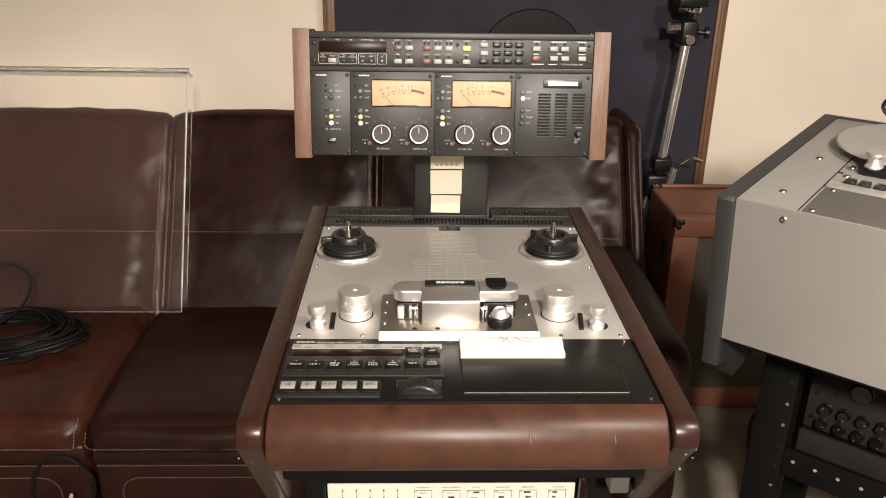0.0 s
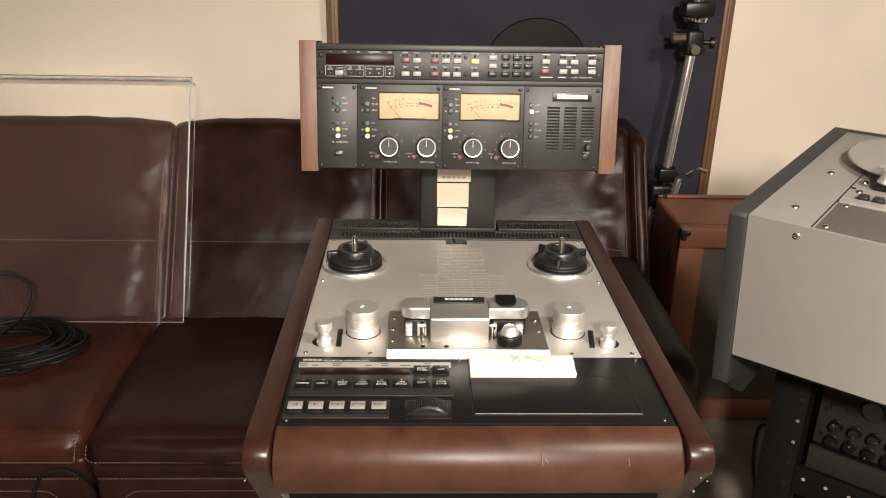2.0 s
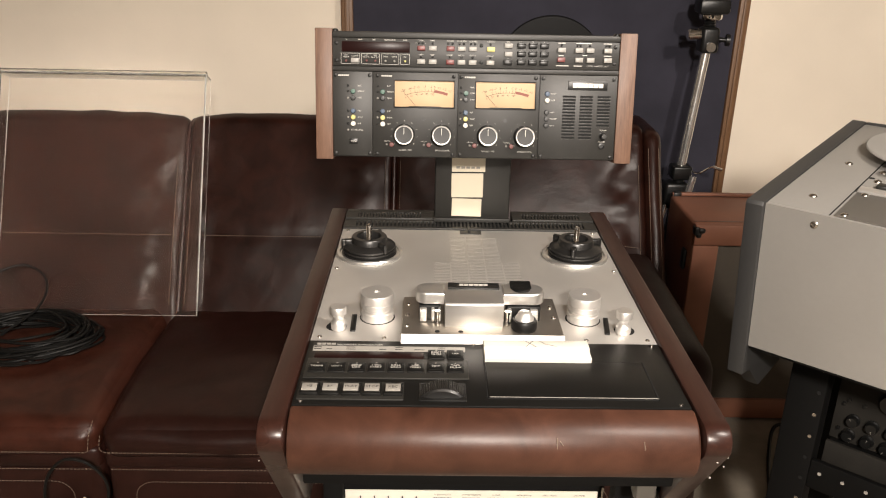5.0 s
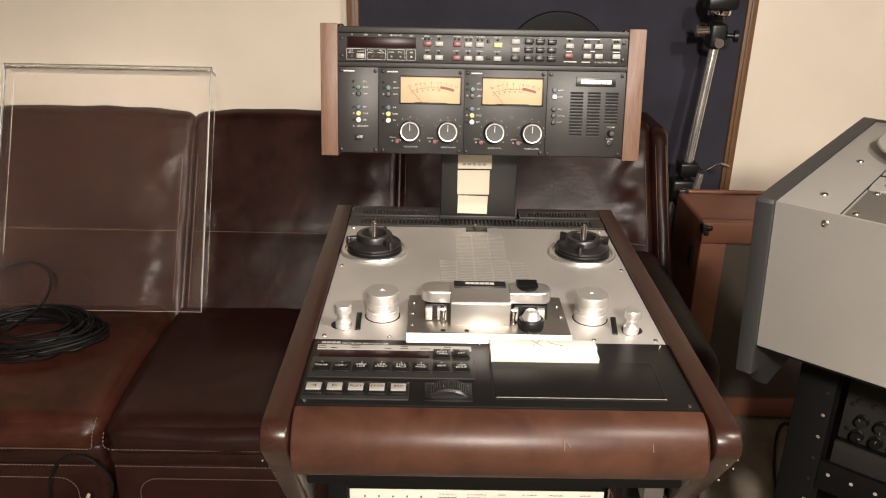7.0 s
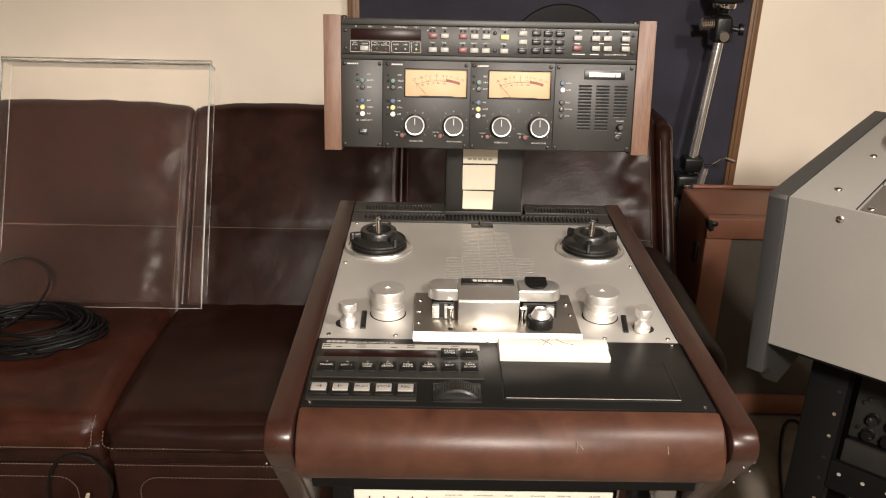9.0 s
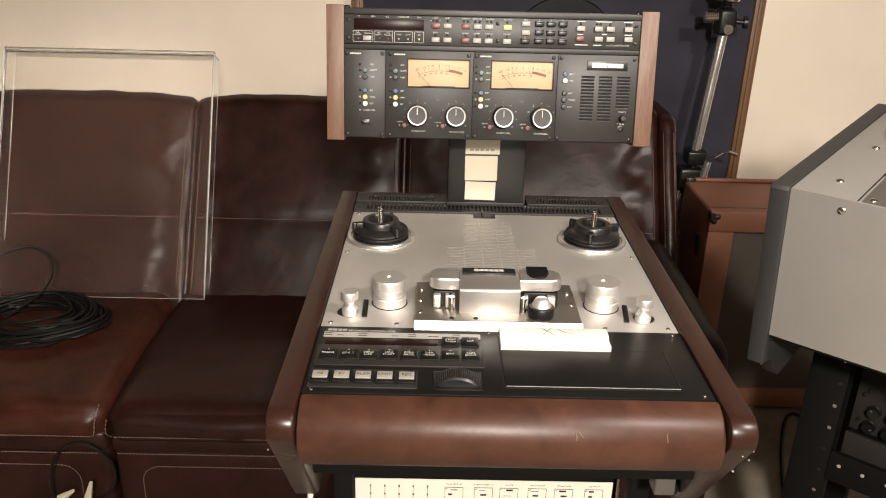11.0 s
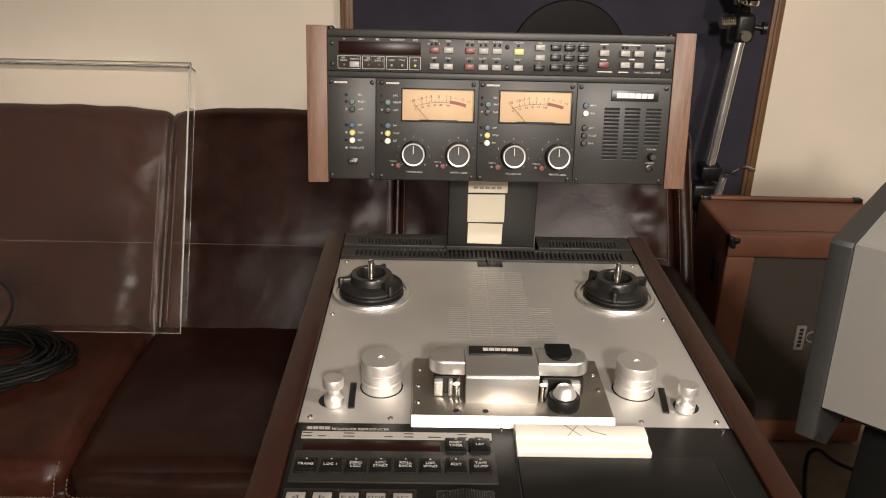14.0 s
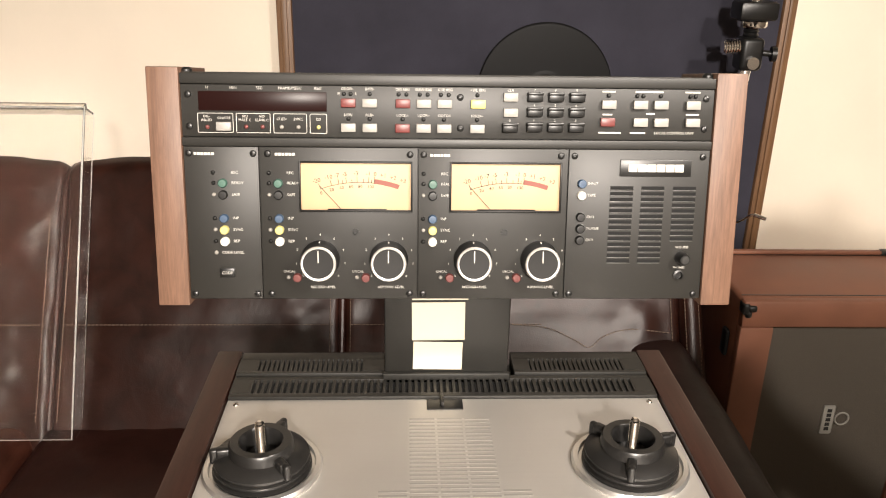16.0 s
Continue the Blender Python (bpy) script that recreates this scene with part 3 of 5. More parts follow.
def guides():
    for x, y in ((-0.0755, 0.978), (0.2275, 0.979)):
        r = part("tape_roller", lathe([(0, 0.0), (0.0225, 0.0), (0.0225, 0.017), (0.0218, 0.0175), (0.0218, 0.0195), (0.0240, 0.020), (0.0240, 0.0265), (0.0234, 0.027), (0.0240, 0.0275), (0.0240, 0.0395), (0.0232, 0.041), (0.004, 0.041), (0.0032, 0.0395), (0, 0.0395)], 48, (x, y, DZ)), SILVER, recorder, "turned aluminium tape roller")
        part("roller_well", lathe([(0, 0.0004), (0.0255, 0.0004), (0.0258, 0.0)], 40, (x, y + 0.001, DZ)), VOID, r)
        part("collar", lathe([(0.0232, 0.0006), (0.0238, 0.001), (0.0238, 0.012), (0.0226, 0.0135)], 40, (x, y, DZ)), ALU, r)
    for s, x, y in ((-1, -0.128, 0.940), (1, 0.278, 0.938)):
        g = part("tape_guide", lathe([(0, 0.001), (0.0105, 0.001), (0.0112, 0.003), (0.0112, 0.011), (0.0085, 0.014), (0.0072, 0.018), (0.0085, 0.0225), (0.0118, 0.025), (0.012, 0.034), (0.0108, 0.036), (0.003, 0.0364), (0, 0.0358)], 36, (x, y, DZ)), SILVER, recorder, "waisted polished tape guide")
        part("guide_well", lathe([(0, 0.0004), (0.0145, 0.0004), (0.0148, 0.0)], 28, (x + s * 0.004, y + 0.008, DZ)), VOID, g)
    for x, y, a in ((-0.1085, 0.958, 2), (0.2585, 0.957, -8)):
        part("tension_slot", box(-0.0038, 0.0038, -0.026, 0.026, -0.001, 0.0022, 0.001), BLACK, recorder, "", pose(x, y, DZ, 0, 0, a))


guides()


def head_block():
    base = part("head_base", box(-0.038, 0.189, 0.905, 1.028, DZ - 0.002, DZ + 0.011, 0.0015), ALU_DARK, recorder, "head assembly base plate")
    part("front_bevel", prism([(0.9055, DZ), (0.897, DZ + 0.0005), (0.9055, DZ + 0.0112)], -0.038, 0.189), SILVER, base)
    # long rounded cap in three pieces
    def cap(x0, x1, round_left, round_right):
        n = 8
        y0, y1, z0, z1, r = 0.949, 0.986, DZ + 0.037, DZ + 0.054, 0.0165
        bm = bmesh.new()
        pts = []
        def arc(cx, cy, a0):
            return [(cx + r * math.cos(radians(a0 + 90 * k / n)), cy + r * math.sin(radians(a0 + 90 * k / n))) for k in range(n + 1)]
        pts += arc(x1 - r, y0 + r, -90) + arc(x1 - r, y1 - r, 0) if round_right else [(x1, y0), (x1, y1)]
        pts += arc(x0 + r, y1 - r, 90) + arc(x0 + r, y0 + r, 180) if round_left else [(x0, y1), (x0, y0)]
        f = bm.faces.new([bm.verts.new((x, y, z0)) for x, y in pts])
        up = bmesh.ops.extrude_face_region(bm, geom=[f])["geom"]
        top = [g for g in up if isinstance(g, bmesh.types.BMFace)][0]
        for v in top.verts:
            v.co.z = z1
        bmesh.ops.recalc_face_normals(bm, faces=bm.faces)
        bmesh.ops.bevel(bm, geom=list(top.edges), offset=0.0035, segments=3, profile=0.5, affect="EDGES")
        return bm
    part("head_cover", cap(-0.019, 0.022, True, False), SATIN, base)
    part("head_cover", cap(0.106, 0.165, False, True), SATIN, base)
    mid = [(0.93, DZ + 0.011)] + [(0.934 - 0.005 * math.cos(radians(q)), DZ + 0.043 + 0.005 * math.sin(radians(q))) for q in range(0, 91, 15)] + [(0.950, DZ + 0.0525), (0.986, DZ + 0.0525), (0.986, DZ + 0.011)]
    part("head_shield", prism(mid, 0.0225, 0.1055, 0.0012), SATIN, base, "brushed hinged head shield")
    plate = part("badge_plate", box(0.027, 0.101, 0.966, 0.984, DZ + 0.052, DZ + 0.0555, 0.0008), BLACK, base)
    for k in range(6):
        part("badge", box(0.0435 + k * 0.0070, 0.0495 + k * 0.0070, 0.9725, 0.9785, DZ + 0.0555, DZ + 0.0559), INK, recorder)
    grip = box(0.117, 0.147, 0.966, 0.989, DZ + 0.050, DZ + 0.0575, 0.0015)
    lathe([(0, 0), (0.0135, 0), (0.0135, 0.002), (0.0125, 0.003), (0, 0.003)], 28, (0.132, 0.967, DZ + 0.0540), bm=grip)
    part("head_grip", grip, KEYBLACK, base, "black tongue shaped grip")
    for x0, x1 in ((-0.014, 0.016), (0.112, 0.160)):
        part("head_nest", box(x0, x1, 0.95, 0.982, DZ + 0.010, DZ + 0.034, 0.002), BLACK, base)
    for x, w in ((-0.008, 0.010), (0.006, 0.005), (0.015, 0.004), (0.115, 0.006), (0.150, 0.011)):
        part("tape_head", box(x - w / 2, x + w / 2, 0.942, 0.956, DZ + 0.012, DZ + 0.031, 0.0015), SILVER, base)
    for x, w in ((-0.008, 0.006), (0.150, 0.007)):
        for z in (0.018, 0.024):
            part("head_label", box(x - w / 2, x + w / 2, 0.9405, 0.9422, DZ + z, DZ + z + 0.004), INK, base)
    for x in (0.012, 0.111):
        part("guide_pin", lathe([(0, 0), (0.004, 0), (0.004, 0.004), (0.0028, 0.006), (0.0028, 0.016), (0.004, 0.018), (0.004, 0.022), (0, 0.022)], 18, (x, 0.936, DZ + 0.011)), STEEL, base)
    p = part("pinch_roller", lathe([(0, 0.0), (0.0175, 0.0), (0.018, 0.002), (0.018, 0.012), (0.0165, 0.0145), (0, 0.0145)], 36, (0.1345, 0.927, DZ + 0.0115)), RUBBER, base, "black rubber pinch roller")
    part("capstan_cap", lathe([(0.013, 0.014), (0.0135, 0.0155), (0.009, 0.025), (0.0055, 0.027), (0, 0.027)], 32, (0.1345, 0.927, DZ + 0.0115)), SILVER, recorder)
    screw = to_mesh("screw", screw_bm(0.0034), STEEL)
    for x, y in ((-0.030, 1.0), (-0.031, 0.965), (0.18, 0.995), (0.181, 0.96), (-0.031, 0.93)):
        part("screw", screw, STEEL, base, "", Matrix.Translation((x, y, DZ + 0.011)))
    for x in (0.012, 0.045):
        part("hole", lathe([(0, 0.0004), (0.0034, 0.0004), (0.0036, 0)], 18, (x, 0.915, DZ + 0.011)), VOID, base)


head_block()


def control_panel():
    t = part("control_panel", box(MX - HALF + 0.001, MX + HALF - 0.001, 0.742, 0.9035, 0.985, DZ + 0.001, 0.001), PANEL_LOW, recorder, "dark control panel with tape transport keys")
    z = DZ + 0.001
    part("key_bed", box(-0.159, 0.052, 0.802, 0.852, z - 0.002, z + 0.002, 0.001), PANEL, t)
    part("key_bed", box(-0.160, -0.030, 0.752, 0.792, z - 0.002, z + 0.002, 0.001), PANEL, t)
    part("legend_strip", box(-0.156, 0.050, 0.874, 0.886, z - 0.001, z + 0.0012), STRIP, t)
    part("legend_strip", box(-0.158, -0.125, 0.889, 0.896, z - 0.001, z + 0.0008), PANEL, t)
    for k, (x, w) in enumerate(((-0.150, 0.010), (-0.134, 0.008), (-0.105, 0.012), (-0.062, 0.009), (-0.040, 0.010), (-0.012, 0.014), (0.018, 0.010), (0.036, 0.008))):
        for y in ((0.8765, 0.882) if k % 2 == 0 else (0.8765,)):
            part("legend_bar", box(x - w / 2, x + w / 2, y, y + 0.0015, z + 0.001, z + 0.0014), INK_DARK, t)
    words("legend", "RECORDER REPRODUCER", 0.0052, INK, t, Matrix.Translation((-0.094, 0.8915, z + 0.0002)), "CENTER", 1.05)
    for k in range(4):
        part("badge", box(-0.152 + k * 0.0065, -0.1465 + k * 0.0065, 0.8895, 0.8945, z, z + 0.0012), STRIP, t)
    part("display_window", box(-0.152, -0.006, 0.853, 0.870, z - 0.002, z + 0.0015, 0.0008), DISPLAY, t, "dark red counter window")
    key = to_mesh("key", box(-0.0112, 0.0112, -0.0120, 0.0120, 0, 0.0040, 0.0012), PANEL_LOW)
    cap = to_mesh("cap", box(-0.0086, 0.0086, -0.0085, 0.0065, 0.0035, 0.0052, 0.0004), KEYBLACK)
    rows = [("TRANS", -0.144, 0.826), ("LOC 1", -0.1185, 0.826), ("ZERO\nLOC", -0.093, 0.826), ("LOC\nSTART", -0.0675, 0.827), ("ROLL\nBACK", -0.042, 0.827), ("LIBR\nWIND", -0.0165, 0.827), ("EDIT", 0.010, 0.828), ("TAPE\nDUMP", 0.0355, 0.828), ("RESET\nTIMER", 0.0105, 0.862), ("LAP", 0.036, 0.862)]
    for text, x, y in rows:
        part("key", key, PANEL_LOW, t, "", Matrix.Translation((x, y, z)))
        part("key_cap", cap, KEYBLACK, t, "", Matrix.Translation((x, y, z)))
        words("legend", text, 0.0053, INK, t, Matrix.Translation((x, y - 0.001, z + 0.0053)))
        part("lamp_dot", box(x - 0.001, x + 0.001, y + 0.0082, y + 0.0094, z + 0.0038, z + 0.0046), STRIP, t)
    face = to_mesh("key_face", box(-0.0092, 0.0092, -0.0085, 0.0065, 0.0055, 0.0078, 0.0006), KEYGREY)
    big = to_mesh("key", box(-0.0118, 0.0118, -0.0135, 0.0135, 0, 0.0058, 0.0015), PANEL_LOW)
    for text, x in (("<", -0.146), (">", -0.1205), ("PLAY", -0.0948), ("STOP", -0.069), ("REC", -0.043)):
        part("key", big, PANEL_LOW, t, "", Matrix.Translation((x, 0.7725, z)))
        part("key_face", face, KEYGREY, t, "", Matrix.Translation((x, 0.7725, z)))
        if len(text) > 1:
            words("legend", text, 0.0068, INK_DARK, t, Matrix.Translation((x, 0.7715, z + 0.0079)))
        else:
            s = -1 if text == "<" else 1
            bm = bmesh.new()
            tri = [(s * 0.0035, 0), (-s * 0.003, 0.0028), (-s * 0.003, -0.0028)]
            ring = [bm.verts.new((x + a * k, 0.7715 + b * k, z + 0.0080)) for k in (1, 0.55) for a, b in tri]
            for i in range(3):
                bm.faces.new((ring[i], ring[(i + 1) % 3], ring[3 + (i + 1) % 3], ring[3 + i]))
            part("legend", bm, INK_DARK, t)
    # jog wheel in its well
    w = part("wheel_well", box(-0.011, 0.047, 0.751, 0.792, z - 0.001, z + 0.0018, 0.001), BLACK, t)
    bm = bmesh.new()
    for a, b, c, d in ((-0.010, 0.046, 0.789, 0.7905), (-0.010, -0.0088, 0.775, 0.790), (0.0448, 0.046, 0.775, 0.790)):
        box(a, b, c, d, z + 0.001, z + 0.0024, bm=bm)
    part("well_line", bm, GREY_SIDE, t)
    # the wheel stands upright in the panel: only its upper rim shows, ribbed across
    bm = lathe([(0, -0.0120), (0.0320, -0.0120), (0.0345, -0.0095), (0.0350, 0.0), (0.0345, 0.0095), (0.0320, 0.0120), (0, 0.0120)], 72)
    for k in range(84):
        a = 2 * math.pi * k / 84
        c, d = 0.0352 * math.cos(a), 0.0352 * math.sin(a)
        rod((c, d, -0.0105), (c, d, 0.0105), 0.0008, 4, bm=bm)
    part("jog_wheel", bm, CLAMP, t, "ribbed black jog wheel", Matrix.Translation((0.018, 0.7690, z - 0.0215)) @ Matrix.Rotation(radians(90), 4, "X"))
    # blank lid
    part("lid", box(0.075, 0.283, 0.760, 0.849, z - 0.001, z + 0.0016, 0.0008), PANEL_LOW, t)
    bm = bmesh.new()
    for a, b, c, d in ((0.073, 0.285, 0.758, 0.7592), (0.073, 0.285, 0.850, 0.8508), (0.0728, 0.074, 0.758, 0.851), (0.284, 0.2852, 0.758, 0.851)):
        box(a, b, c, d, z, z + 0.0009, bm=bm)
    part("lid_joint", bm, VOID, t)
    bm = box(0.076, 0.2835, 0.7602, 0.7609, z + 0.0014, z + 0.0019)
    part("lid_edge", bm, STRIP, t)
    scr = to_mesh("screw", screw_bm(0.0026), STEEL)
    for x, y in ((0.308, 0.748), (0.309, 0.896), (-0.154, 0.748), (0.062, 0.895)):
        part("screw", scr, STEEL, t, "", Matrix.Translation((x, y, z)))


control_panel()


def white_block():
    t = thing("splicing_block", "small white plastic block with crossing pen lines", "splicing block", (0.147, 0.87, DZ + 0.001))
    z = DZ + 0.001
    prof = [(0.846, z), (0.845, z + 0.0075), (0.847, z + 0.009), (0.864, z + 0.0095), (0.866, z + 0.0135), (0.870, z + 0.0140), (0.884, z + 0.0140), (0.888, z + 0.012), (0.888, z)]
    part("block", prism(prof, 0.0745, 0.2165, 0.0012), WHITE, t)
    bm = bmesh.new()
    for a, b in (((0.130, 0.8655), (0.144, 0.8855)), ((0.145, 0.8655), (0.129, 0.885)), ((0.150, 0.884), (0.158, 0.873)), ((0.156, 0.875), (0.172, 0.868))):
        rod((*a, z + 0.0140), (*b, z + 0.0141), 0.00035, 5, bm=bm)
    part("pen_line", bm, INK_DARK, t)


white_block()

# ---- meter bridge: a panel frame of reference, u across, v up, w out ----
U0, V0, LEANB = -0.1675, 1.166, 10.1
BRIDGE = Matrix.Translation((U0, 1.262, V0)) @ Matrix.Rotation(radians(90 - LEANB), 4, "X")


def on_bridge(u, v, w=0.0, turn=0.0):
    return BRIDGE @ Matrix.Translation((u / 1000, v / 1000, w / 1000)) @ Matrix.Rotation(radians(turn), 4, "Z")


def mm(u0, u1, v0, v1, w0, w1, bevel=0.0, bm=None, segs=2):
    return box(u0 / 1000, u1 / 1000, v0 / 1000, v1 / 1000, w0 / 1000, w1 / 1000, bevel / 1000, segs, bm)


def meter_bridge():
    case = part("meter_bridge", mm(0.5, 482.5, -1, 208, -95, -3, 1.5), PANEL, recorder, "charcoal meter bridge between walnut cheeks", BRIDGE)
    for s, a, b in ((0, -28.5, 0), (1, 483, 511.5)):
        part("end_cheek", mm(a, b, -5.5, 212, -98, 3, 1.2), WOOD_BRIDGE, recorder, "walnut end cheek", BRIDGE)
    # upper unit
    part("top_rail", mm(0, 483, 197.5, 207, -4, 1.0, 1.0), PANEL, case, "", BRIDGE)
    up = part("remote_unit", mm(0.5, 482.5, 151, 197, -4, 0, 0.6), PANEL, recorder, "locator panel with coloured keys", BRIDGE)
    part("mid_rail", mm(0, 483, 142.5, 150.5, -4, 1.5, 1.0), PANEL, case, "", BRIDGE)
    part("display_window", mm(15.8, 129.6, 174, 191.2, -1, 0.5, 0.3), DISPLAY, up, "", BRIDGE)

    def outline(u0, u1, v0, v1):
        bm = bmesh.new()
        for a, b, c, d in ((u0 + 1, u1 - 1, v0, v0 + 0.5), (u0 + 1, u1 - 1, v1 - 0.5, v1), (u0, u0 + 0.5, v0 + 1, v1 - 1), (u1 - 0.5, u1, v0 + 1, v1 - 1)):
            mm(a, b, c, d, 0, 0.3, bm=bm)
        for cu, cv in ((u0 + 0.6, v0 + 0.6), (u1 - 0.6, v0 + 0.6), (u0 + 0.6, v1 - 0.6), (u1 - 0.6, v1 - 0.6)):
            mm(cu - 0.35, cu + 0.35, cv - 0.35, cv + 0.35, 0, 0.3, bm=bm)
        part("legend_box", bm, INK, up, "", BRIDGE)

    for a, b in ((14.5, 46.1), (48.6, 79.2), (81.7, 111.7), (114.2, 129.6)):
        outline(a, b, 154.4, 172)
    keyb = mm(-6.6, 6.6, -3.9, 3.9, 0, 4.5, 0.8)
    keys = {m: to_mesh("key", keyb.copy(), m) for m in (KEYWHITE, RED, YELLOW)}
    keyb.free()
    for m, spots in ((RED, [(149, 182), (197.9, 182), (197.6, 160), (384.3, 167.2)]),
                     (KEYWHITE, [(168.1, 182), (216.6, 182), (235.3, 182), (148.9, 160), (168.1, 160), (216.5, 160), (235.2, 160), (265.2, 160), (295, 188.5), (295.2, 174.8), (384.7, 183), (413.8, 183), (432.7, 183), (414.5, 167.2), (433.6, 167.2), (462.5, 183), (462.9, 167.3), (37.9, 160.3)]),
                     (YELLOW, [(265.6, 182)])):
        for u, v in spots:
            part("key", keys[m], m, up, "", on_bridge(u, v))
    bm = mm(-7.0, 7.0, -4.2, 4.2, 0, 6.5, 1.2)
    mm(-7.2, 7.2, 1.5, 4.6, 5.0, 7.5, 0.8, bm=bm)
    black_key = to_mesh("key", bm, BLACK)
    for u, v in [(294.8, 161.3)] + [(a, b) for a in (317, 336, 355.3) for b in (189, 175.6, 162)]:
        part("key", black_key, BLACK, up, "black locator key", on_bridge(u, v))
    screw = to_mesh("screw", screw_bm(0.0031), BLACK)
    for u, v in ((6.8, 188.3), (7.2, 160.1), (249.5, 188), (250, 160.5), (475, 189), (475, 161.5)):
        part("screw", screw, BLACK, up, "", on_bridge(u, v))
    leds = {m: to_mesh("led", lathe([(0.0019, 0), (0.0019, 0.0008), (0.0012, 0.0018), (0, 0.0021)], 12), m) for m in (PANEL_LOW, RED, YELLOW, KEYGREY, GREEN)}
    for u, v, m in ((23, 159.5, RED), (57.5, 160, RED), (72, 160, RED), (89, 160, KEYGREY), (104, 160, KEYGREY), (122, 160, YELLOW)):
        part("led", leds[m], m, up, "", on_bridge(u, v))
    for u, v in ((145, 190), (151, 190), (168, 190), (194, 190), (201, 190), (213, 190), (220, 190), (232, 190), (239, 190), (265, 190), (148.9, 168), (168, 168), (197.6, 168), (216.5, 168), (235, 168), (265, 168), (384.7, 191), (411, 191), (416.5, 191), (432.7, 191), (460, 191), (465, 191)):
        part("led", leds[PANEL_LOW], PANEL_LOW, up, "", on_bridge(u, v))

    def say(text, u, v, size, parent, align="CENTER", mat=INK):
        words("legend", text, size / 1000, mat, parent, on_bridge(u, v, 0.15), align)

    for text, u in (("H", 24), ("MIN", 47), ("SEC", 70), ("FRAME/MSEC", 97), ("REG", 122)):
        say(text, u, 194.3, 3.6, up)
    for text, u, v in (("DIS-\nABLED", 22.5, 167.3), ("ON/OFF", 38, 167.5), ("NO\nMAST C", 56.5, 167.5), ("NO\nSLAVE C", 71.5, 167.5), ("CUED", 89, 167), ("SYNC", 104, 167), ("CD", 122, 167), ("CODE/-", 148, 194.3), ("M", 140.5, 190), ("S", 155.5, 190), ("DIFF/-", 168, 194.3), ("OFS REG", 197.5, 194.3), ("SLEW REG", 216.5, 194.3), ("CUE REG", 236, 194.3), ("<SEL REG", 265.5, 194.3), ("DISP/-", 149, 171.3), ("RLB/-", 168, 171.3), ("LOCK/-", 197.5, 171.3), ("LOOP/-", 216.5, 171.3), ("GOTO/-", 235.5, 171.3), ("HOLD/-", 265, 171.3), ("CLR", 295, 194.6)):
        say(text, u, v, 3.3, up)
    for k, (u, v) in enumerate([(a, b) for b in (195, 181.6, 168) for a in (317, 336, 355.3)]):
        say(str((7, 8, 9, 4, 5, 6, 1, 2, 3)[k]), u, v, 3.0, up)
    say("0", 294.8, 167.6, 3.0, up)
    say("LOCAL CONTROL UNIT", 447, 157.5, 3.4, up)
    bars = bmesh.new()
    for u, v, w in ((384.7, 194.5, 12), (422, 194.5, 26), (462, 194.5, 14), (384.3, 174, 9), (424, 175, 8), (462.9, 174.5, 12), (387, 157.5, 21), (413, 157.5, 14)):
        mm(u - w / 2, u + w / 2, v - 0.7, v + 0.7, 0, 0.3, bm=bars)
    part("legend_bar", bars, INK, up, "", BRIDGE)

    # four lower modules
    mods = []
    for a, b in ((0.5, 67.2), (68.0, 211.4), (212.2, 350.2), (351.0, 482.5)):
        mods.append(part("module_panel", mm(a, b, 0.5, 142, -4, 0, 0.6), PANEL, recorder, "", BRIDGE))
    spots = [[(5, 136), (62.5, 136), (5, 5), (62.5, 5)], [(75.5, 136), (204.5, 136), (75.5, 5), (204.5, 5)], [(217, 136), (343.5, 136), (217, 5), (343.5, 5)], [(356, 136), (476, 136), (356, 5), (476, 5)]]
    for mod, ps in zip(mods, spots):
        for u, v in ps:
            part("screw", screw, BLACK, mod, "", on_bridge(u, v))
    for mod, u in zip(mods[:3], (9.5, 82, 223)):
        bm = bmesh.new()
        for k in range(6):
            mm(u + k * 3.1, u + 2.5 + k * 3.1, 134.4, 136.8, 0, 0.3, bm=bm)
        part("badge", bm, INK, mod, "", BRIDGE)
    btn = {m: to_mesh("button", lathe([(0.0041, 0), (0.0041, 0.0042), (0.0034, 0.0052), (0, 0.0054)], 20), m) for m in (GREEN, BLACK, BLUE, YELLOW, WHITE, PINK)}
    names = ("READY", "SAFE", "INP", "SYNC", "REP")
    for mod, u in zip(mods[:3], (34.6, 84.6, 225.5)):
        for v, m, text in zip((109.2, 98.5, 76.7, 66, 55.2), (GREEN, BLACK, BLUE, YELLOW, WHITE), names):
            part("button", btn[m], m, mod, "", on_bridge(u, v))
            part("led", leds[KEYGREY if text in ("SAFE", "SYNC") else PANEL_LOW], KEYGREY, mod, "", on_bridge(u - 8.6, v))
            say(text, u + 7.5, v, 3.6, mod, "LEFT")
        part("led", leds[PANEL_LOW], PANEL_LOW, mod, "", on_bridge(u - 8.6, 118.6))
        say("REC", u + 7.5, 118.6, 3.6, mod, "LEFT")
    part("led", leds[KEYGREY], KEYGREY, mods[0], "", on_bridge(26, 44.5))
    say("CODE LEVEL", 31, 44.5, 3.6, mods[0], "LEFT")
    part("code_key", mm(28.5, 42.5, 21, 30, 0, 2.5, 0.8), BLACK, mods[0], "", BRIDGE)
    words("legend", "CODE", 0.0036, INK, mods[0], on_bridge(35.5, 25.5, 2.6))
    # meters
    for mod, u0, u1 in ((mods[1], 105, 205.3), (mods[2], 242.6, 343)):
        vu_meter(u0, u1, 85, 128.2)
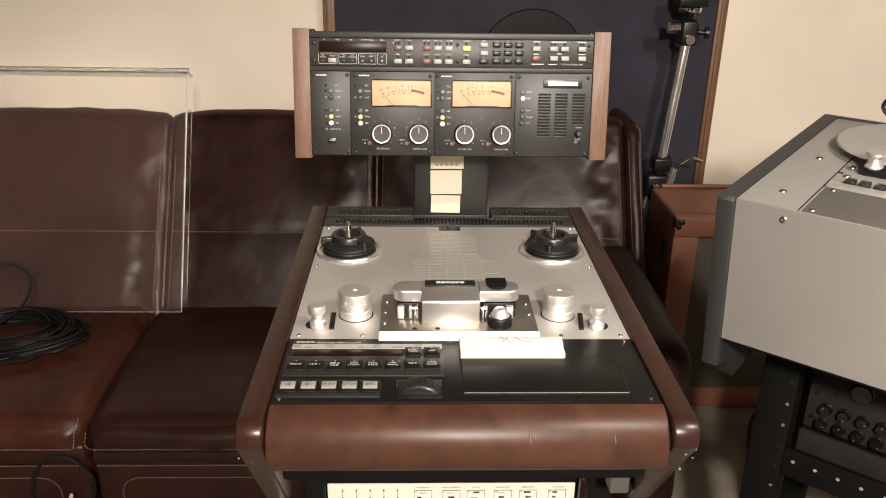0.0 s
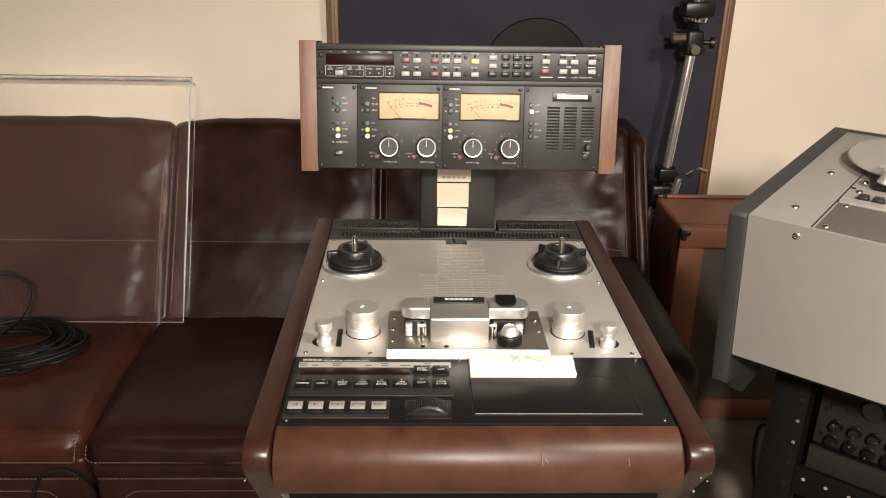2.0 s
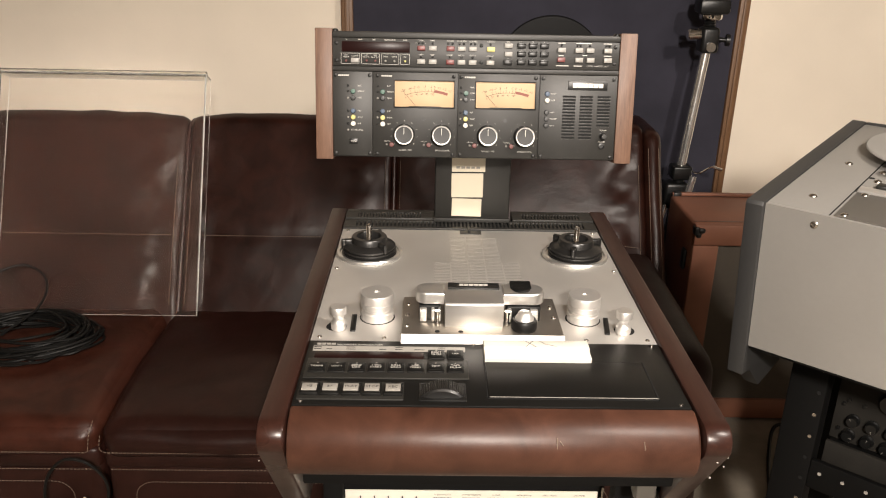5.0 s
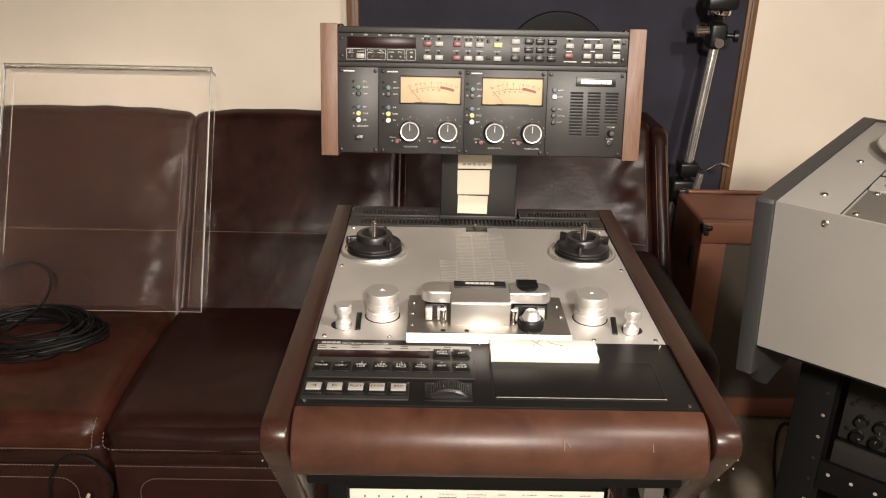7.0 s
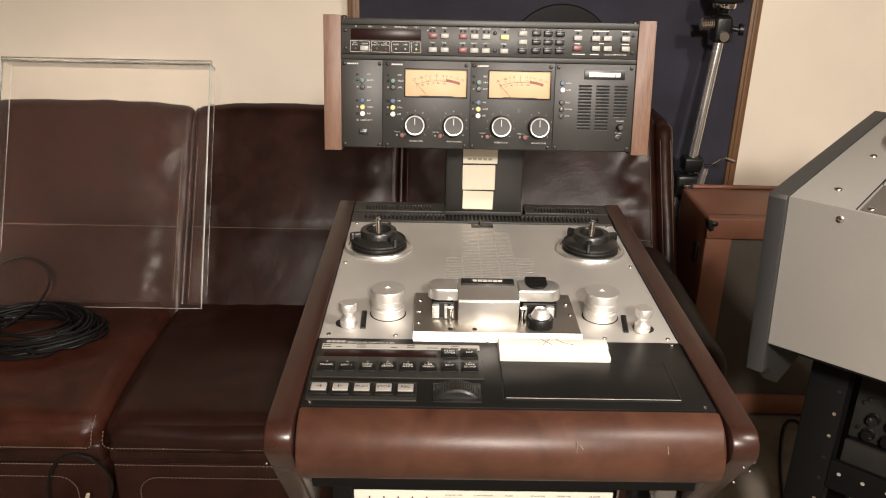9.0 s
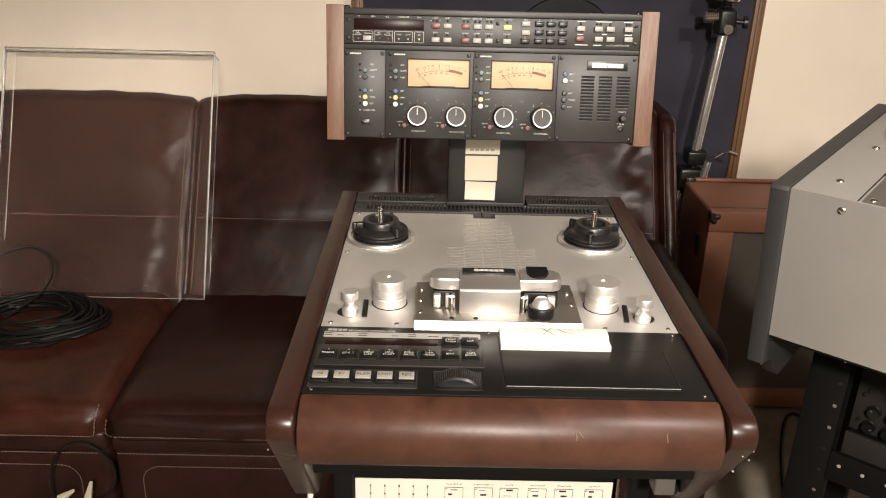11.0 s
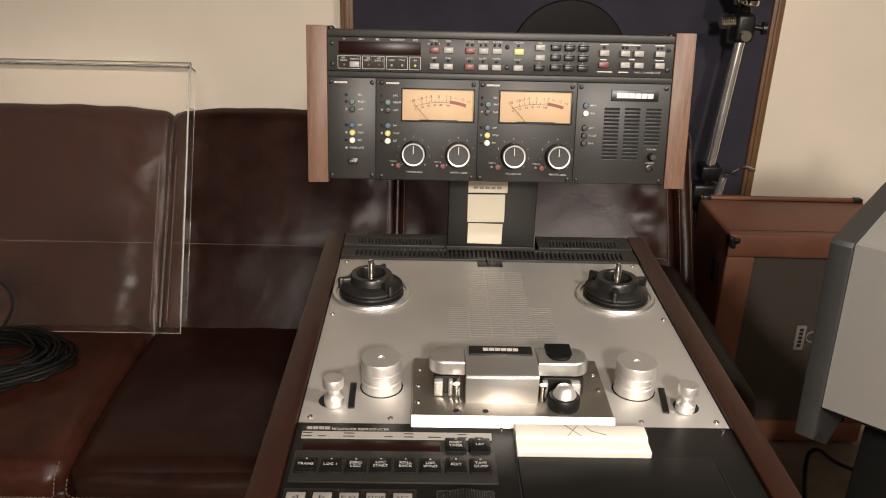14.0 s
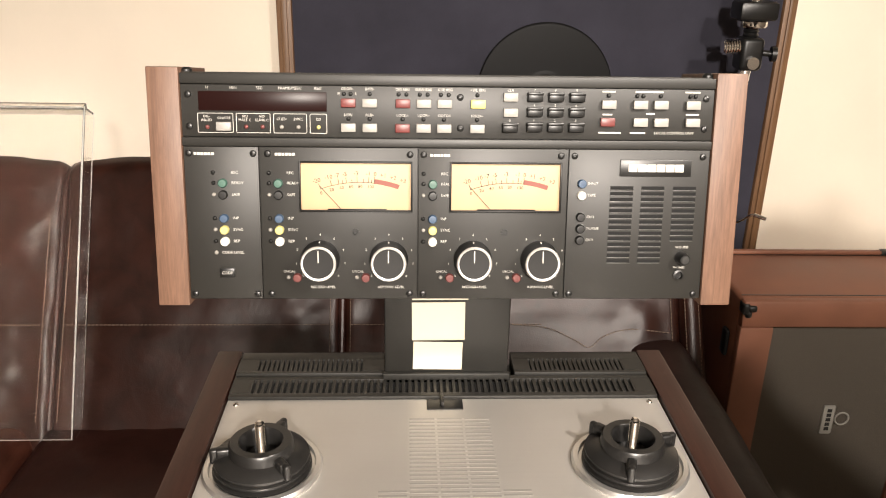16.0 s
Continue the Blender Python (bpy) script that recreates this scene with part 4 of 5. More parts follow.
    # knobs
    for mod, u, side in ((mods[1], 121.5, "RECORD LEVEL"), (mods[1], 185, "REP/SYNC LEVEL"), (mods[2], 263.5, "RECORD LEVEL"), (mods[2], 326.5, "REP/SYNC LEVEL")):
        bm = lathe([(0.0178, 0), (0.0180, 0.003), (0.0170, 0.007), (0.0160, 0.0215), (0.0135, 0.0215), (0, 0.0210)], 44)
        k = part("level_knob", bm, BLACK, recorder, "black level knob with silver rim", on_bridge(u, 38.5))
        part("rim", lathe([(0.0160, 0.0205), (0.0162, 0.022), (0.0152, 0.0228), (0.0140, 0.0226), (0.0138, 0.0212)], 44), SILVER, k, "", on_bridge(u, 38.5))
        part("pointer", mm(-0.5, 0.5, 1, 12, 21.2, 21.7), INK, k, "", on_bridge(u, 38.5))
        part("pointer", mm(-0.5, 0.5, 16.8, 17.6, 3, 9), INK, k, "", on_bridge(u, 38.5))
        for n in range(9):
            a = radians(225 - n * 270 / 8)
            say(str(n), u + 23 * math.cos(a), 38.5 + 23 * math.sin(a), 3.0, mod)
        part("button", btn[PINK], PINK, mod, "", on_bridge(u - 21.5, 21))
        part("led", leds[KEYGREY], KEYGREY, mod, "", on_bridge(u - 30, 21))
        say("UNCAL", u - 29, 26.5, 3.2, mod)
        say(side, u + 2, 11.5, 3.4, mod)
    for mod, u in ((mods[1], 154), (mods[2], 293)):
        part("trim_hole", lathe([(0.0035, 0), (0.0035, 0.0006), (0.0022, 0.0006), (0.002, 0.0002), (0, 0.0002)], 18), BLACK, mod, "", on_bridge(u, 64))
    # monitor module
    mon = mods[3]
    for v, m, text in ((110.5, BLUE, "INPUT"), (99.6, WHITE, "TAPE"), (79.2, BLACK, "CH 1"), (68.3, BLACK, "TC/CUE"), (57.4, BLACK, "CH 2")):
        part("button", btn[m], m, mon, "", on_bridge(363.5, v))
        say(text, 369.5, v, 3.4, mon, "LEFT")
    plate = part("badge_plate", mm(398.5, 465.5, 117.5, 133, 0, 1.2, 0.6), BLACK, mon, "", BRIDGE)
    bm = bmesh.new()
    for k in range(6):
        u = 406.5 + k * 8.7
        mm(u, u + 8.0, 121.8, 128.7, 1.1, 1.7, 0.2, bm=bm)
    part("badge", bm, WHITE, mon, "", BRIDGE)
    slot = to_mesh("grille_slot", mm(-10.8, 10.8, -1.5, 1.8, -0.3, 0.25), VOID)
    # the lip's lighter colour holds the light on its edge
    lip = to_mesh("grille_louvre", mm(-10.8, 10.8, -2.3, -1.45, -0.2, 1.0, 0.25), LOUVRE)
    for u, n in ((401.5, 14), (430.8, 14), (460.8, 10)):
        for k in range(n):
            v = 106.5 - k * 5.35
            part("grille_slot", slot, VOID, mon, "", on_bridge(u, v))
            part("grille_louvre", lip, LOUVRE, mon, "", on_bridge(u, v))
    v = part("volume_knob", lathe([(0.0062, 0), (0.0062, 0.003), (0.0052, 0.011), (0.0044, 0.0125), (0, 0.0127)], 24), BLACK, recorder, "", on_bridge(462, 40.5))
    part("cap", lathe([(0.0036, 0.0126), (0.0034, 0.0132), (0, 0.0134)], 20), PANEL, v, "", on_bridge(462, 40.5))
    part("phone_jack", lathe([(0.0052, 0), (0.0052, 0.002), (0.0035, 0.0024), (0.0030, 0.0004), (0, 0.0004)], 24), BLACK, mon, "", on_bridge(460.5, 23.5))
    say("VOLUME", 462, 50.5, 3.2, mon)
    say("PHONES", 460.5, 30.8, 3.0, mon)
    # cap screws on the top edge
    for u in (4, 479):
        part("top_screw", lathe([(0.005, 0), (0.005, 0.002), (0.003, 0.004), (0, 0.004)], 16), BLACK, case, "", on_bridge(u, 208, -12) @ Matrix.Rotation(radians(-90), 4, "X"))
    # neck with paper notes
    neck = part("neck", box(0.009, 0.153, 1.394, 1.425, 0.985, 1.26, 0.003), PANEL, recorder, "charcoal neck plate carrying the bridge")
    part("neck_flange", box(0.007, 0.155, 1.388, 1.396, 0.997, 1.010, 0.002), PANEL, neck)
    for x0, x1, z0, z1, a in ((0.0420, 0.0990, 1.013, 1.049, -1.0), (0.0405, 0.101, 1.0515, 1.0995, 0.6), (0.0405, 0.104, 1.1025, 1.138, 0.3)):
        w, h = x1 - x0, z1 - z0
        n = part("paper_note", box(-w / 2, w / 2, -h / 2, h / 2, 0, 0.0008, 0.0003, 1), PAPER, recorder, "blank yellowed paper note", pose((x0 + x1) / 2, 1.3935, (z0 + z1) / 2, 90, 0, 0) @ Matrix.Rotation(radians(a), 4, "Z"))
    bm = bmesh.new()
    for k in range(5):
        box(0.049 + k * 0.0095, 0.056 + k * 0.0095, 1.3920, 1.3929, 1.109, 1.113, bm=bm)
    part("note_bar", bm, KEYGREY, recorder)


def vu_meter(u0, u1, v0, v1):
    face = part("vu_meter", mm(u0, u1, v0, v1, -1, 0.4, 0.2), VU_FACE, recorder, "lit amber level meter", BRIDGE)
    bm = bmesh.new()
    for a, b, c, d in ((u0 - 1.6, u0, v0 - 1.6, v1 + 1.6), (u1, u1 + 1.6, v0 - 1.6, v1 + 1.6), (u0, u1, v1, v1 + 1.6), (u0, u1, v0 - 1.6, v0)):
        mm(a, b, c, d, 0, 3.5, 0.3, bm=bm)
    part("bezel", bm, PANEL_LOW, face, "", BRIDGE)
    cu, cv, r = u0 + 54, v0 - 82.5, 108

    def at(deg, rad):
        return cu + rad * math.sin(radians(deg)), cv + rad * math.cos(radians(deg))

    def arc(d0, d1, r0, r1, mat, name):
        b = bmesh.new()
        n = 16
        ring = []
        for i in range(n + 1):
            a = d0 + (d1 - d0) * i / n
            ring.append([b.verts.new((x / 1000, y / 1000, 0.00062)) for x, y in (at(a, r0), at(a, r1))])
        for p, q in zip(ring, ring[1:]):
            b.faces.new((p[0], q[0], q[1], p[1]))
        part(name, b, mat, face, "", BRIDGE)

    arc(-20, 6.7, r - 0.25, r + 0.25, INK_DARK, "scale_arc")
    arc(6.7, 18.8, r - 0.6, r + 3.8, INK_RED, "scale_red")
    b = bmesh.new()
    for d, ln in ((-19.6, 5), (-14, 5), (-10.4, 5), (-8.5, 3), (-6.7, 5), (-4.0, 3), (-1.5, 5), (1.5, 3), (4, 5), (5.4, 3), (6.7, 5.5)):
        x0, y0 = at(d, r)
        x1, y1 = at(d, r + ln)
        rod((x0 / 1000, y0 / 1000, 0.0006), (x1 / 1000, y1 / 1000, 0.0006), 0.00022, 4, bm=b)
    part("scale_ticks", b, INK_DARK, face, "", BRIDGE)
    for d, text, m in ((-20, "-20", INK_DARK), (-14.4, "-10", INK_DARK), (-10.6, "-7", INK_DARK), (-7, "-5", INK_DARK), (-1.8, "-3", INK_DARK), (3.6, "-1", INK_DARK), (6.7, "0", INK_DARK), (10.4, "+1", INK_RED), (15, "+2", INK_RED), (19.6, "+3", INK_RED)):
        x, y = at(d, r + 8.2)
        words("numeral", text, 0.0056, m, face, on_bridge(x, y, 0.6, -d * 0.5))
    for d, text in ((-20, "0"), (-14.5, "20"), (-9.4, "40"), (-4.6, "60"), (0, "80"), (5.2, "100")):
        x, y = at(d, r - 3.8)
        words("numeral", text, 0.0042, INK_DARK, face, on_bridge(x, y, 0.6, -d * 0.5))
    x0, y0 = u0 + 36, v0 + 1
    x1, y1 = u0 + 17.5, v0 + 21.5
    part("needle", rod((x0 / 1000, y0 / 1000, 0.0012), (x1 / 1000, y1 / 1000, 0.0012), 0.00028, 5), INK_DARK, face, "", BRIDGE)
    part("foot_strip", mm((u0 + u1) / 2 - 26, (u0 + u1) / 2 + 28, v0, v0 + 1.1, 0.4, 2.0, 0.2), PANEL_LOW, face, "", BRIDGE)


def lit_face():
    mat = material("lit amber meter face", (0.74, 0.58, 0.34), 0.6)
    b = mat.node_tree.nodes["Principled BSDF"]
    v = noisy(mat, coords(mat), 14, 2)
    col = ramp(mat, v, [(0.3, (0.44, 0.300, 0.172)), (0.7, (0.48, 0.338, 0.205))])
    shade(mat, col)
    link(mat, col, b.inputs["Emission Color"])
    b.inputs["Emission Strength"].default_value = METER_GLOW
    return mat


METER_GLOW = 0.045
VU_FACE = lit_face()
meter_bridge()


def trolley():
    # frame under the deck with the circuit chart
    for x in (MX - 0.232, MX + 0.205):
        part("upright", box(x, x + 0.028, 0.90, 0.93, 0.10, 0.905, 0.003), MATT, recorder)
        part("upright", box(x, x + 0.028, 1.36, 1.39, 0.10, 0.905, 0.003), MATT, recorder)
        part("foot_beam", box(x - 0.004, x + 0.032, 0.78, 1.46, 0.06, 0.10, 0.004), PANEL, recorder)
        for y in (0.82, 1.42):
            c = part("castor", lathe([(0, -0.011), (0.026, -0.011), (0.028, -0.006), (0.028, 0.006), (0.026, 0.011), (0, 0.011)], 28), RUBBER, recorder, "", pose(x + 0.014, y, 0.029, 0, 90, 0))
            part("fork", box(x + 0.001, x + 0.027, y - 0.006, y + 0.006, 0.03, 0.062), STEEL, c)
    part("electronics_box", box(MX - 0.20, MX + 0.20, 1.01, 1.40, 0.42, 0.79, 0.003), PANEL, recorder)
    chart = part("chart_sheet", box(MX - 0.211, MX + 0.206, 0.999, 1.0025, 0.46, 0.672, 0.0008, 1), CHART, recorder, "printed circuit chart on cream paper")
    part("chart_frame", box(MX - 0.222, MX + 0.217, 1.003, 1.008, 0.44, 0.685, 0.001), MATT, recorder)
    for side in (-0.221, 0.211):
        part("chart_clip", box(MX + side, MX + side + 0.0035, 0.997, 1.003, 0.45, 0.682), STEEL, recorder)

    def on(x, z):
        return Matrix.Translation((x, 0.9985, z)) @ Matrix.Rotation(radians(90), 4, "X")

    for text, x in (("TC READ/WRITE UNIT", 0.027), ("M/S SWITCH/GENERATOR", 0.075), ("HF DRIVER", 0.116), ("RECORD AMPLIFIER", 0.162), ("REPRODUCE AMPL.", 0.205), ("LINE AMPLIFIER", 0.254)):
        words("chart_title", text, 0.0034, INK_DARK, chart, on(x, 0.665), "CENTER", 0.8)
        bm = bmesh.new()
        w, z1, z0 = 0.015, 0.659, 0.50
        for a, b, c, d in ((x - w, x + w, z1 - 0.0006, z1), (x - w, x + w, z0, z0 + 0.0006), (x - w, x - w + 0.0006, z0, z1), (x + w - 0.0006, x + w, z0, z1)):
            box(a, b, 0.9983, 0.9991, c, d, bm=bm)
        lathe_at = [(x - w + 0.002 + 0.002 * math.cos(q), z1 - 0.002 + 0.002 * math.sin(q)) for q in (k * math.pi / 6 for k in range(12))]
        tube([(a, 0.9987, b) for a, b in lathe_at], 0.0004, 4, bm=bm, closed=True)
        rng = random.Random(int(x * 1000))
        for k in range(14):
            z = z1 - 0.006 - k * 0.010
            a = x - w + rng.uniform(0.004, 0.012)
            box(a, a + rng.uniform(0.006, 0.014), 0.9983, 0.9991, z, z + rng.choice((0.0006, 0.0012, 0.003)), bm=bm)
        part("chart_diagram", bm, INK_DARK, chart)
    for k in range(5):
        x = -0.108 + k * 0.023
        bm = bmesh.new()
        for j in range(9):
            box(x - 0.0012, x + 0.0012, 0.9983, 0.9991, 0.658 - j * 0.016, 0.659 - j * 0.016 + 0.002, bm=bm)
        box(x - 0.0003, x + 0.0003, 0.9983, 0.9991, 0.51, 0.662, bm=bm)
        part("chart_diagram", bm, INK_DARK, chart)


def pad_scuffs():
    bm = bmesh.new()
    for x, z, dx, dz in ((0.150, 0.990, 0.001, -0.016), (0.1535, 0.986, 0.004, -0.004), (0.1525, 0.978, -0.003, 0.006), (0.252, 0.986, 0.001, -0.009)):
        rod((x, 0.6935, z), (x + dx, 0.6895, z + dz), 0.0006, 5, bm=bm)
    part("scuff_mark", bm, STITCH, recorder)
    bm = bmesh.new()
    for x, y, zz, r in ((0.3535, 0.694, 0.965, 0.0016), (0.3533, 0.700, 0.948, 0.0012), (0.3535, 0.735, 0.905, 0.0016), (0.34, 0.6880, 0.962, 0.0012), (-0.1975, 0.70, 0.95, 0.0013)):
        bmesh.ops.create_icosphere(bm, subdivisions=1, radius=r, matrix=Matrix.Translation((x - 0.001 if x > 0 else x, y, zz)))
    part("scuff_mark", bm, KEYGREY, recorder)


def under_deck():
    lead = spline([(-0.168, 0.88, 0.88), (-0.176, 0.865, 0.80), (-0.185, 0.86, 0.70), (-0.188, 0.87, 0.56), (-0.170, 0.90, 0.40), (-0.150, 0.95, 0.15)], 8)
    solid("white_lead", tube(lead, 0.0042, 10), WHITE, "white lead hanging under the recorder deck", "cable")
    part("bracket", box(MX + HALF - 0.032, MX + HALF - 0.004, 0.815, 0.845, 0.80, 0.872, 0.003), PLATE, recorder, "grey metal corner bracket")


pad_scuffs()
under_deck()
trolley()


# ---- grey recorder standing askew in its rack ----
GREY = Matrix.Translation((0.524, 1.089, 0)) @ Matrix.Rotation(radians(-40.6), 4, "Z")
GREY_TOP, GREY_W, GREY_D = 1.15, 0.60, 0.555


def grey_recorder():
    t = thing("grey_tape_recorder", "grey metal tape recorder with dark side panels set in a rack", "tape recorder", tuple(GREY @ Vector((0.3, 0.35, 0.40))))
    G = GREY @ Matrix.Translation((0, 0, GREY_TOP)) @ Matrix.Rotation(radians(3.5), 4, "X")
    g = lambda *a, **k: box(*a, **k)
    part("front_panel", prism([(-0.002, -0.001), (0.020, -0.267), (0.028, -0.267), (0.006, -0.001)], -0.006, GREY_W, 0.001), GREY_METAL, t, "blank grey front plate", G)
    part("body", g(-0.004, GREY_W, 0.032, GREY_D, -0.25, -0.006), GREY_SIDE, t, "", G)
    part("bottom_plate", g(-0.004, GREY_W, 0.022, 0.30, -0.272, -0.2675), MATT, t, "", G)
    part("deck_plate", g(-0.006, GREY_W, 0.007, GREY_D - 0.012, -0.006, -0.001, bevel=0.001), GREY_METAL, t, "", G)
    for x in (-0.034, GREY_W + 0.002):
        outline = [(0.018, -0.325), (-0.010, -0.004), (-0.006, 0.0015), (GREY_D, 0.0015), (GREY_D, -0.40), (0.12, -0.40), (0.055, -0.335)]
        part("side_panel", prism(outline, x, x + 0.0275, 0.002), GREY_SIDE, t, "slate grey side panel", G)
    part("rear_strip", g(-0.006, GREY_W, GREY_D - 0.012, GREY_D, -0.01, 0.002, bevel=0.002), GREY_SIDE, t, "", G)
    part("head_plate", g(0.092, GREY_W - 0.02, 0.004, 0.126, -0.004, 0.001, bevel=0.001), PLATE, t, "brown grey lower deck plate", G)
    part("head_rail", g(0.091, GREY_W - 0.02, 0.1275, 0.150, -0.004, 0.004, bevel=0.001), ALU, t, "", G)
    for k in range(14):
        part("push_key", g(0.111 + k * 0.022, 0.127 + k * 0.022, 0.154, 0.172, -0.002, 0.008, bevel=0.002), PANEL, t, "", G)
    part("plate_joint", g(0.0855, 0.0875, 0.004, GREY_D - 0.02, -0.002, -0.0004), VOID, t, "", G)
    hub = (0.180, 0.378)
    ree = part("reel_table", lathe([(0, 0.012), (0.02, 0.012), (0.138, 0.014), (0.140, 0.016), (0.138, 0.018), (0.02, 0.018), (0.0, 0.018)], 72), GREY_METAL, t, "flat round grey reel table", G @ Matrix.Translation((*hub, 0)))
    part("reel_shaft", lathe([(0, -0.002), (0.03, -0.002), (0.03, 0.012), (0, 0.012)], 28), BLACK, ree, "", G @ Matrix.Translation((*hub, 0)))
    part("reel_groove", box(-0.003, 0.003, -0.11, 0.11, 0.0175, 0.0186), PANEL, ree, "", G @ pose(*hub, 0, 0, 0, 14))
    arm = part("tension_arm", g(0.118, 0.25, 0.218, 0.240, -0.001, 0.011, bevel=0.004), BLACK, t, "", G)
    part("arm_roller", lathe([(0, 0.011), (0.011, 0.011), (0.015, 0.015), (0.011, 0.022), (0.0105, 0.030), (0.015, 0.035), (0.015, 0.040), (0.004, 0.042), (0, 0.041)], 32), SILVER, arm, "turned bright roller", G @ Matrix.Translation((0.136, 0.229, 0)))
    screw = to_mesh("screw", lathe([(0.0064, -0.001), (0.0064, 0.0006), (0.0050, 0.0026), (0.0026, 0.0036), (0, 0.0038)], 18), STEEL)
    for x, y in ((0.042, 0.071), (0.040, 0.268), (0.036, 0.460), (0.104, 0.014), (0.105, 0.118), (0.100, 0.250), (0.104, 0.198)):
        part("screw", screw, STEEL, t, "", G @ Matrix.Translation((x, y, 0.0 if 0.09 < x and y < 0.13 else -0.001)))
    scr2 = to_mesh("screw", screw_bm(0.0060), STEEL)
    for x in (0.069, 0.53):
        part("screw", scr2, STEEL, t, "", G @ Matrix.Translation((x, -0.0005, -0.019)) @ Matrix.Rotation(radians(85), 4, "X"))
    part("mini_slot", g(0.088, 0.096, 0.209, 0.2125, -0.002, 0.0006), VOID, t, "", G)

    r = thing("equipment_rack", "black steel equipment rack on castors under the grey recorder", "rack", tuple(GREY @ Vector((0.3, 0.4, 0))))
    for x in (0.031, 0.53):
        for y in (0.20, 0.48):
            post = part("post", g(x, x + 0.067, y, y + 0.05, 0.07, GREY_TOP - 0.262, bevel=0.004), MATT, r, "", GREY)
            if y < 0.3:
                for k in range(12):
                    hole = lathe([(0, 0.0004), (0.0036, 0.0004), (0.0038, 0)], 10)
                    part("rack_hole", hole, STEEL if k in (0, 2, 3, 6, 8) else VOID, post, "", GREY @ Matrix.Translation((x + 0.055, y - 0.0005, 0.80 - k * 0.047)) @ Matrix.Rotation(radians(90), 4, "X"))
        part("foot_beam", g(x - 0.004, x + 0.071, 0.12, 0.60, 0.055, 0.10, bevel=0.006), MATT, r, "", GREY)
        for y in (0.16, 0.55):
            part("castor", lathe([(0, -0.012), (0.025, -0.012), (0.0275, -0.006), (0.0275, 0.006), (0.025, 0.012), (0, 0.012)], 24), RUBBER, r, "", GREY @ pose(x + 0.03, y, 0.0285, 0, 90, 0))
    part("shelf_rail", g(0.098, 0.53, 0.20, 0.212, 0.550, 0.612, bevel=0.002), MATT, r, "", GREY)
    for k in range(9):
        part("shelf_hole", lathe([(0, 0.0006), (0.0035, 0.0006), (0.0038, 0)], 8), ALU, r, "", GREY @ Matrix.Translation((0.117 + k * 0.041, 0.1995, 0.588)) @ Matrix.Rotation(radians(90), 4, "X"))
    a = thing("rack_unit", "old grey rack unit toned for shade, with black knobs", "rack unit", tuple(GREY @ Vector((0.3, 0.3, 0.616))))
    part("face", g(0.100, 0.528, 0.300, 0.306, 0.6155, 0.84, bevel=0.001), DIM, a, "", GREY)
    part("chassis", g(0.104, 0.524, 0.306, 0.46, 0.62, 0.835), MATT, a, "", GREY)
    knob = to_mesh("knob", lathe([(0, 0), (0.0125, 0), (0.0128, 0.003), (0.0110, 0.005), (0.0104, 0.013), (0.0095, 0.015), (0, 0.015)], 28), BLACK)
    mark = to_mesh("mark", box(-0.0006, 0.0006, 0.004, 0.009, 0.015, 0.0154), KEYGREY)
    face = GREY @ Matrix.Translation((0, 0.300, 0)) @ Matrix.Rotation(radians(90), 4, "X")
    for row, (x0, z) in enumerate(((0.136, 0.667), (0.133, 0.633))):
        for k in range(8):
            m = face @ Matrix.Translation((x0 + k * 0.034, z, 0)) @ Matrix.Rotation(radians(30 - 40 * ((k * 5 + row * 3) % 7)), 4, "Z")
            ob = part("knob", knob, BLACK, a, "", m)
            part("mark", mark, KEYGREY, ob, "", m)
    part("dial", lathe([(0, 0), (0.021, 0), (0.022, 0.003), (0.019, 0.005), (0.018, 0.012), (0, 0.012)], 36), BLACK, a, "", face @ Matrix.Translation((0.192, 0.726, 0)))
    for x, z in ((0.122, 0.705), (0.114, 0.695), (0.150, 0.703), (0.113, 0.640), (0.243, 0.71), (0.255, 0.73), (0.30, 0.72), (0.33, 0.70)):
        part("plug", lathe([(0, 0), (0.004, 0), (0.004, 0.003), (0, 0.004)], 14), BLACK, a, "", face @ Matrix.Translation((x, z, 0)))
    b = thing("rack_shelf_unit", "rough grey unit toned for shade on the rack rail", "rack unit", tuple(GREY @ Vector((0.3, 0.28, 0.556))))
    part("face", g(0.100, 0.528, 0.280, 0.29, 0.556, 0.6145, bevel=0.002), DIM, b, "", GREY)
    part("chassis", g(0.104, 0.524, 0.29, 0.45, 0.560, 0.612), MATT, b, "", GREY)
    part("shelf", g(0.098, 0.53, 0.212, 0.47, 0.550, 0.555), MATT, r, "", GREY)


grey_recorder()


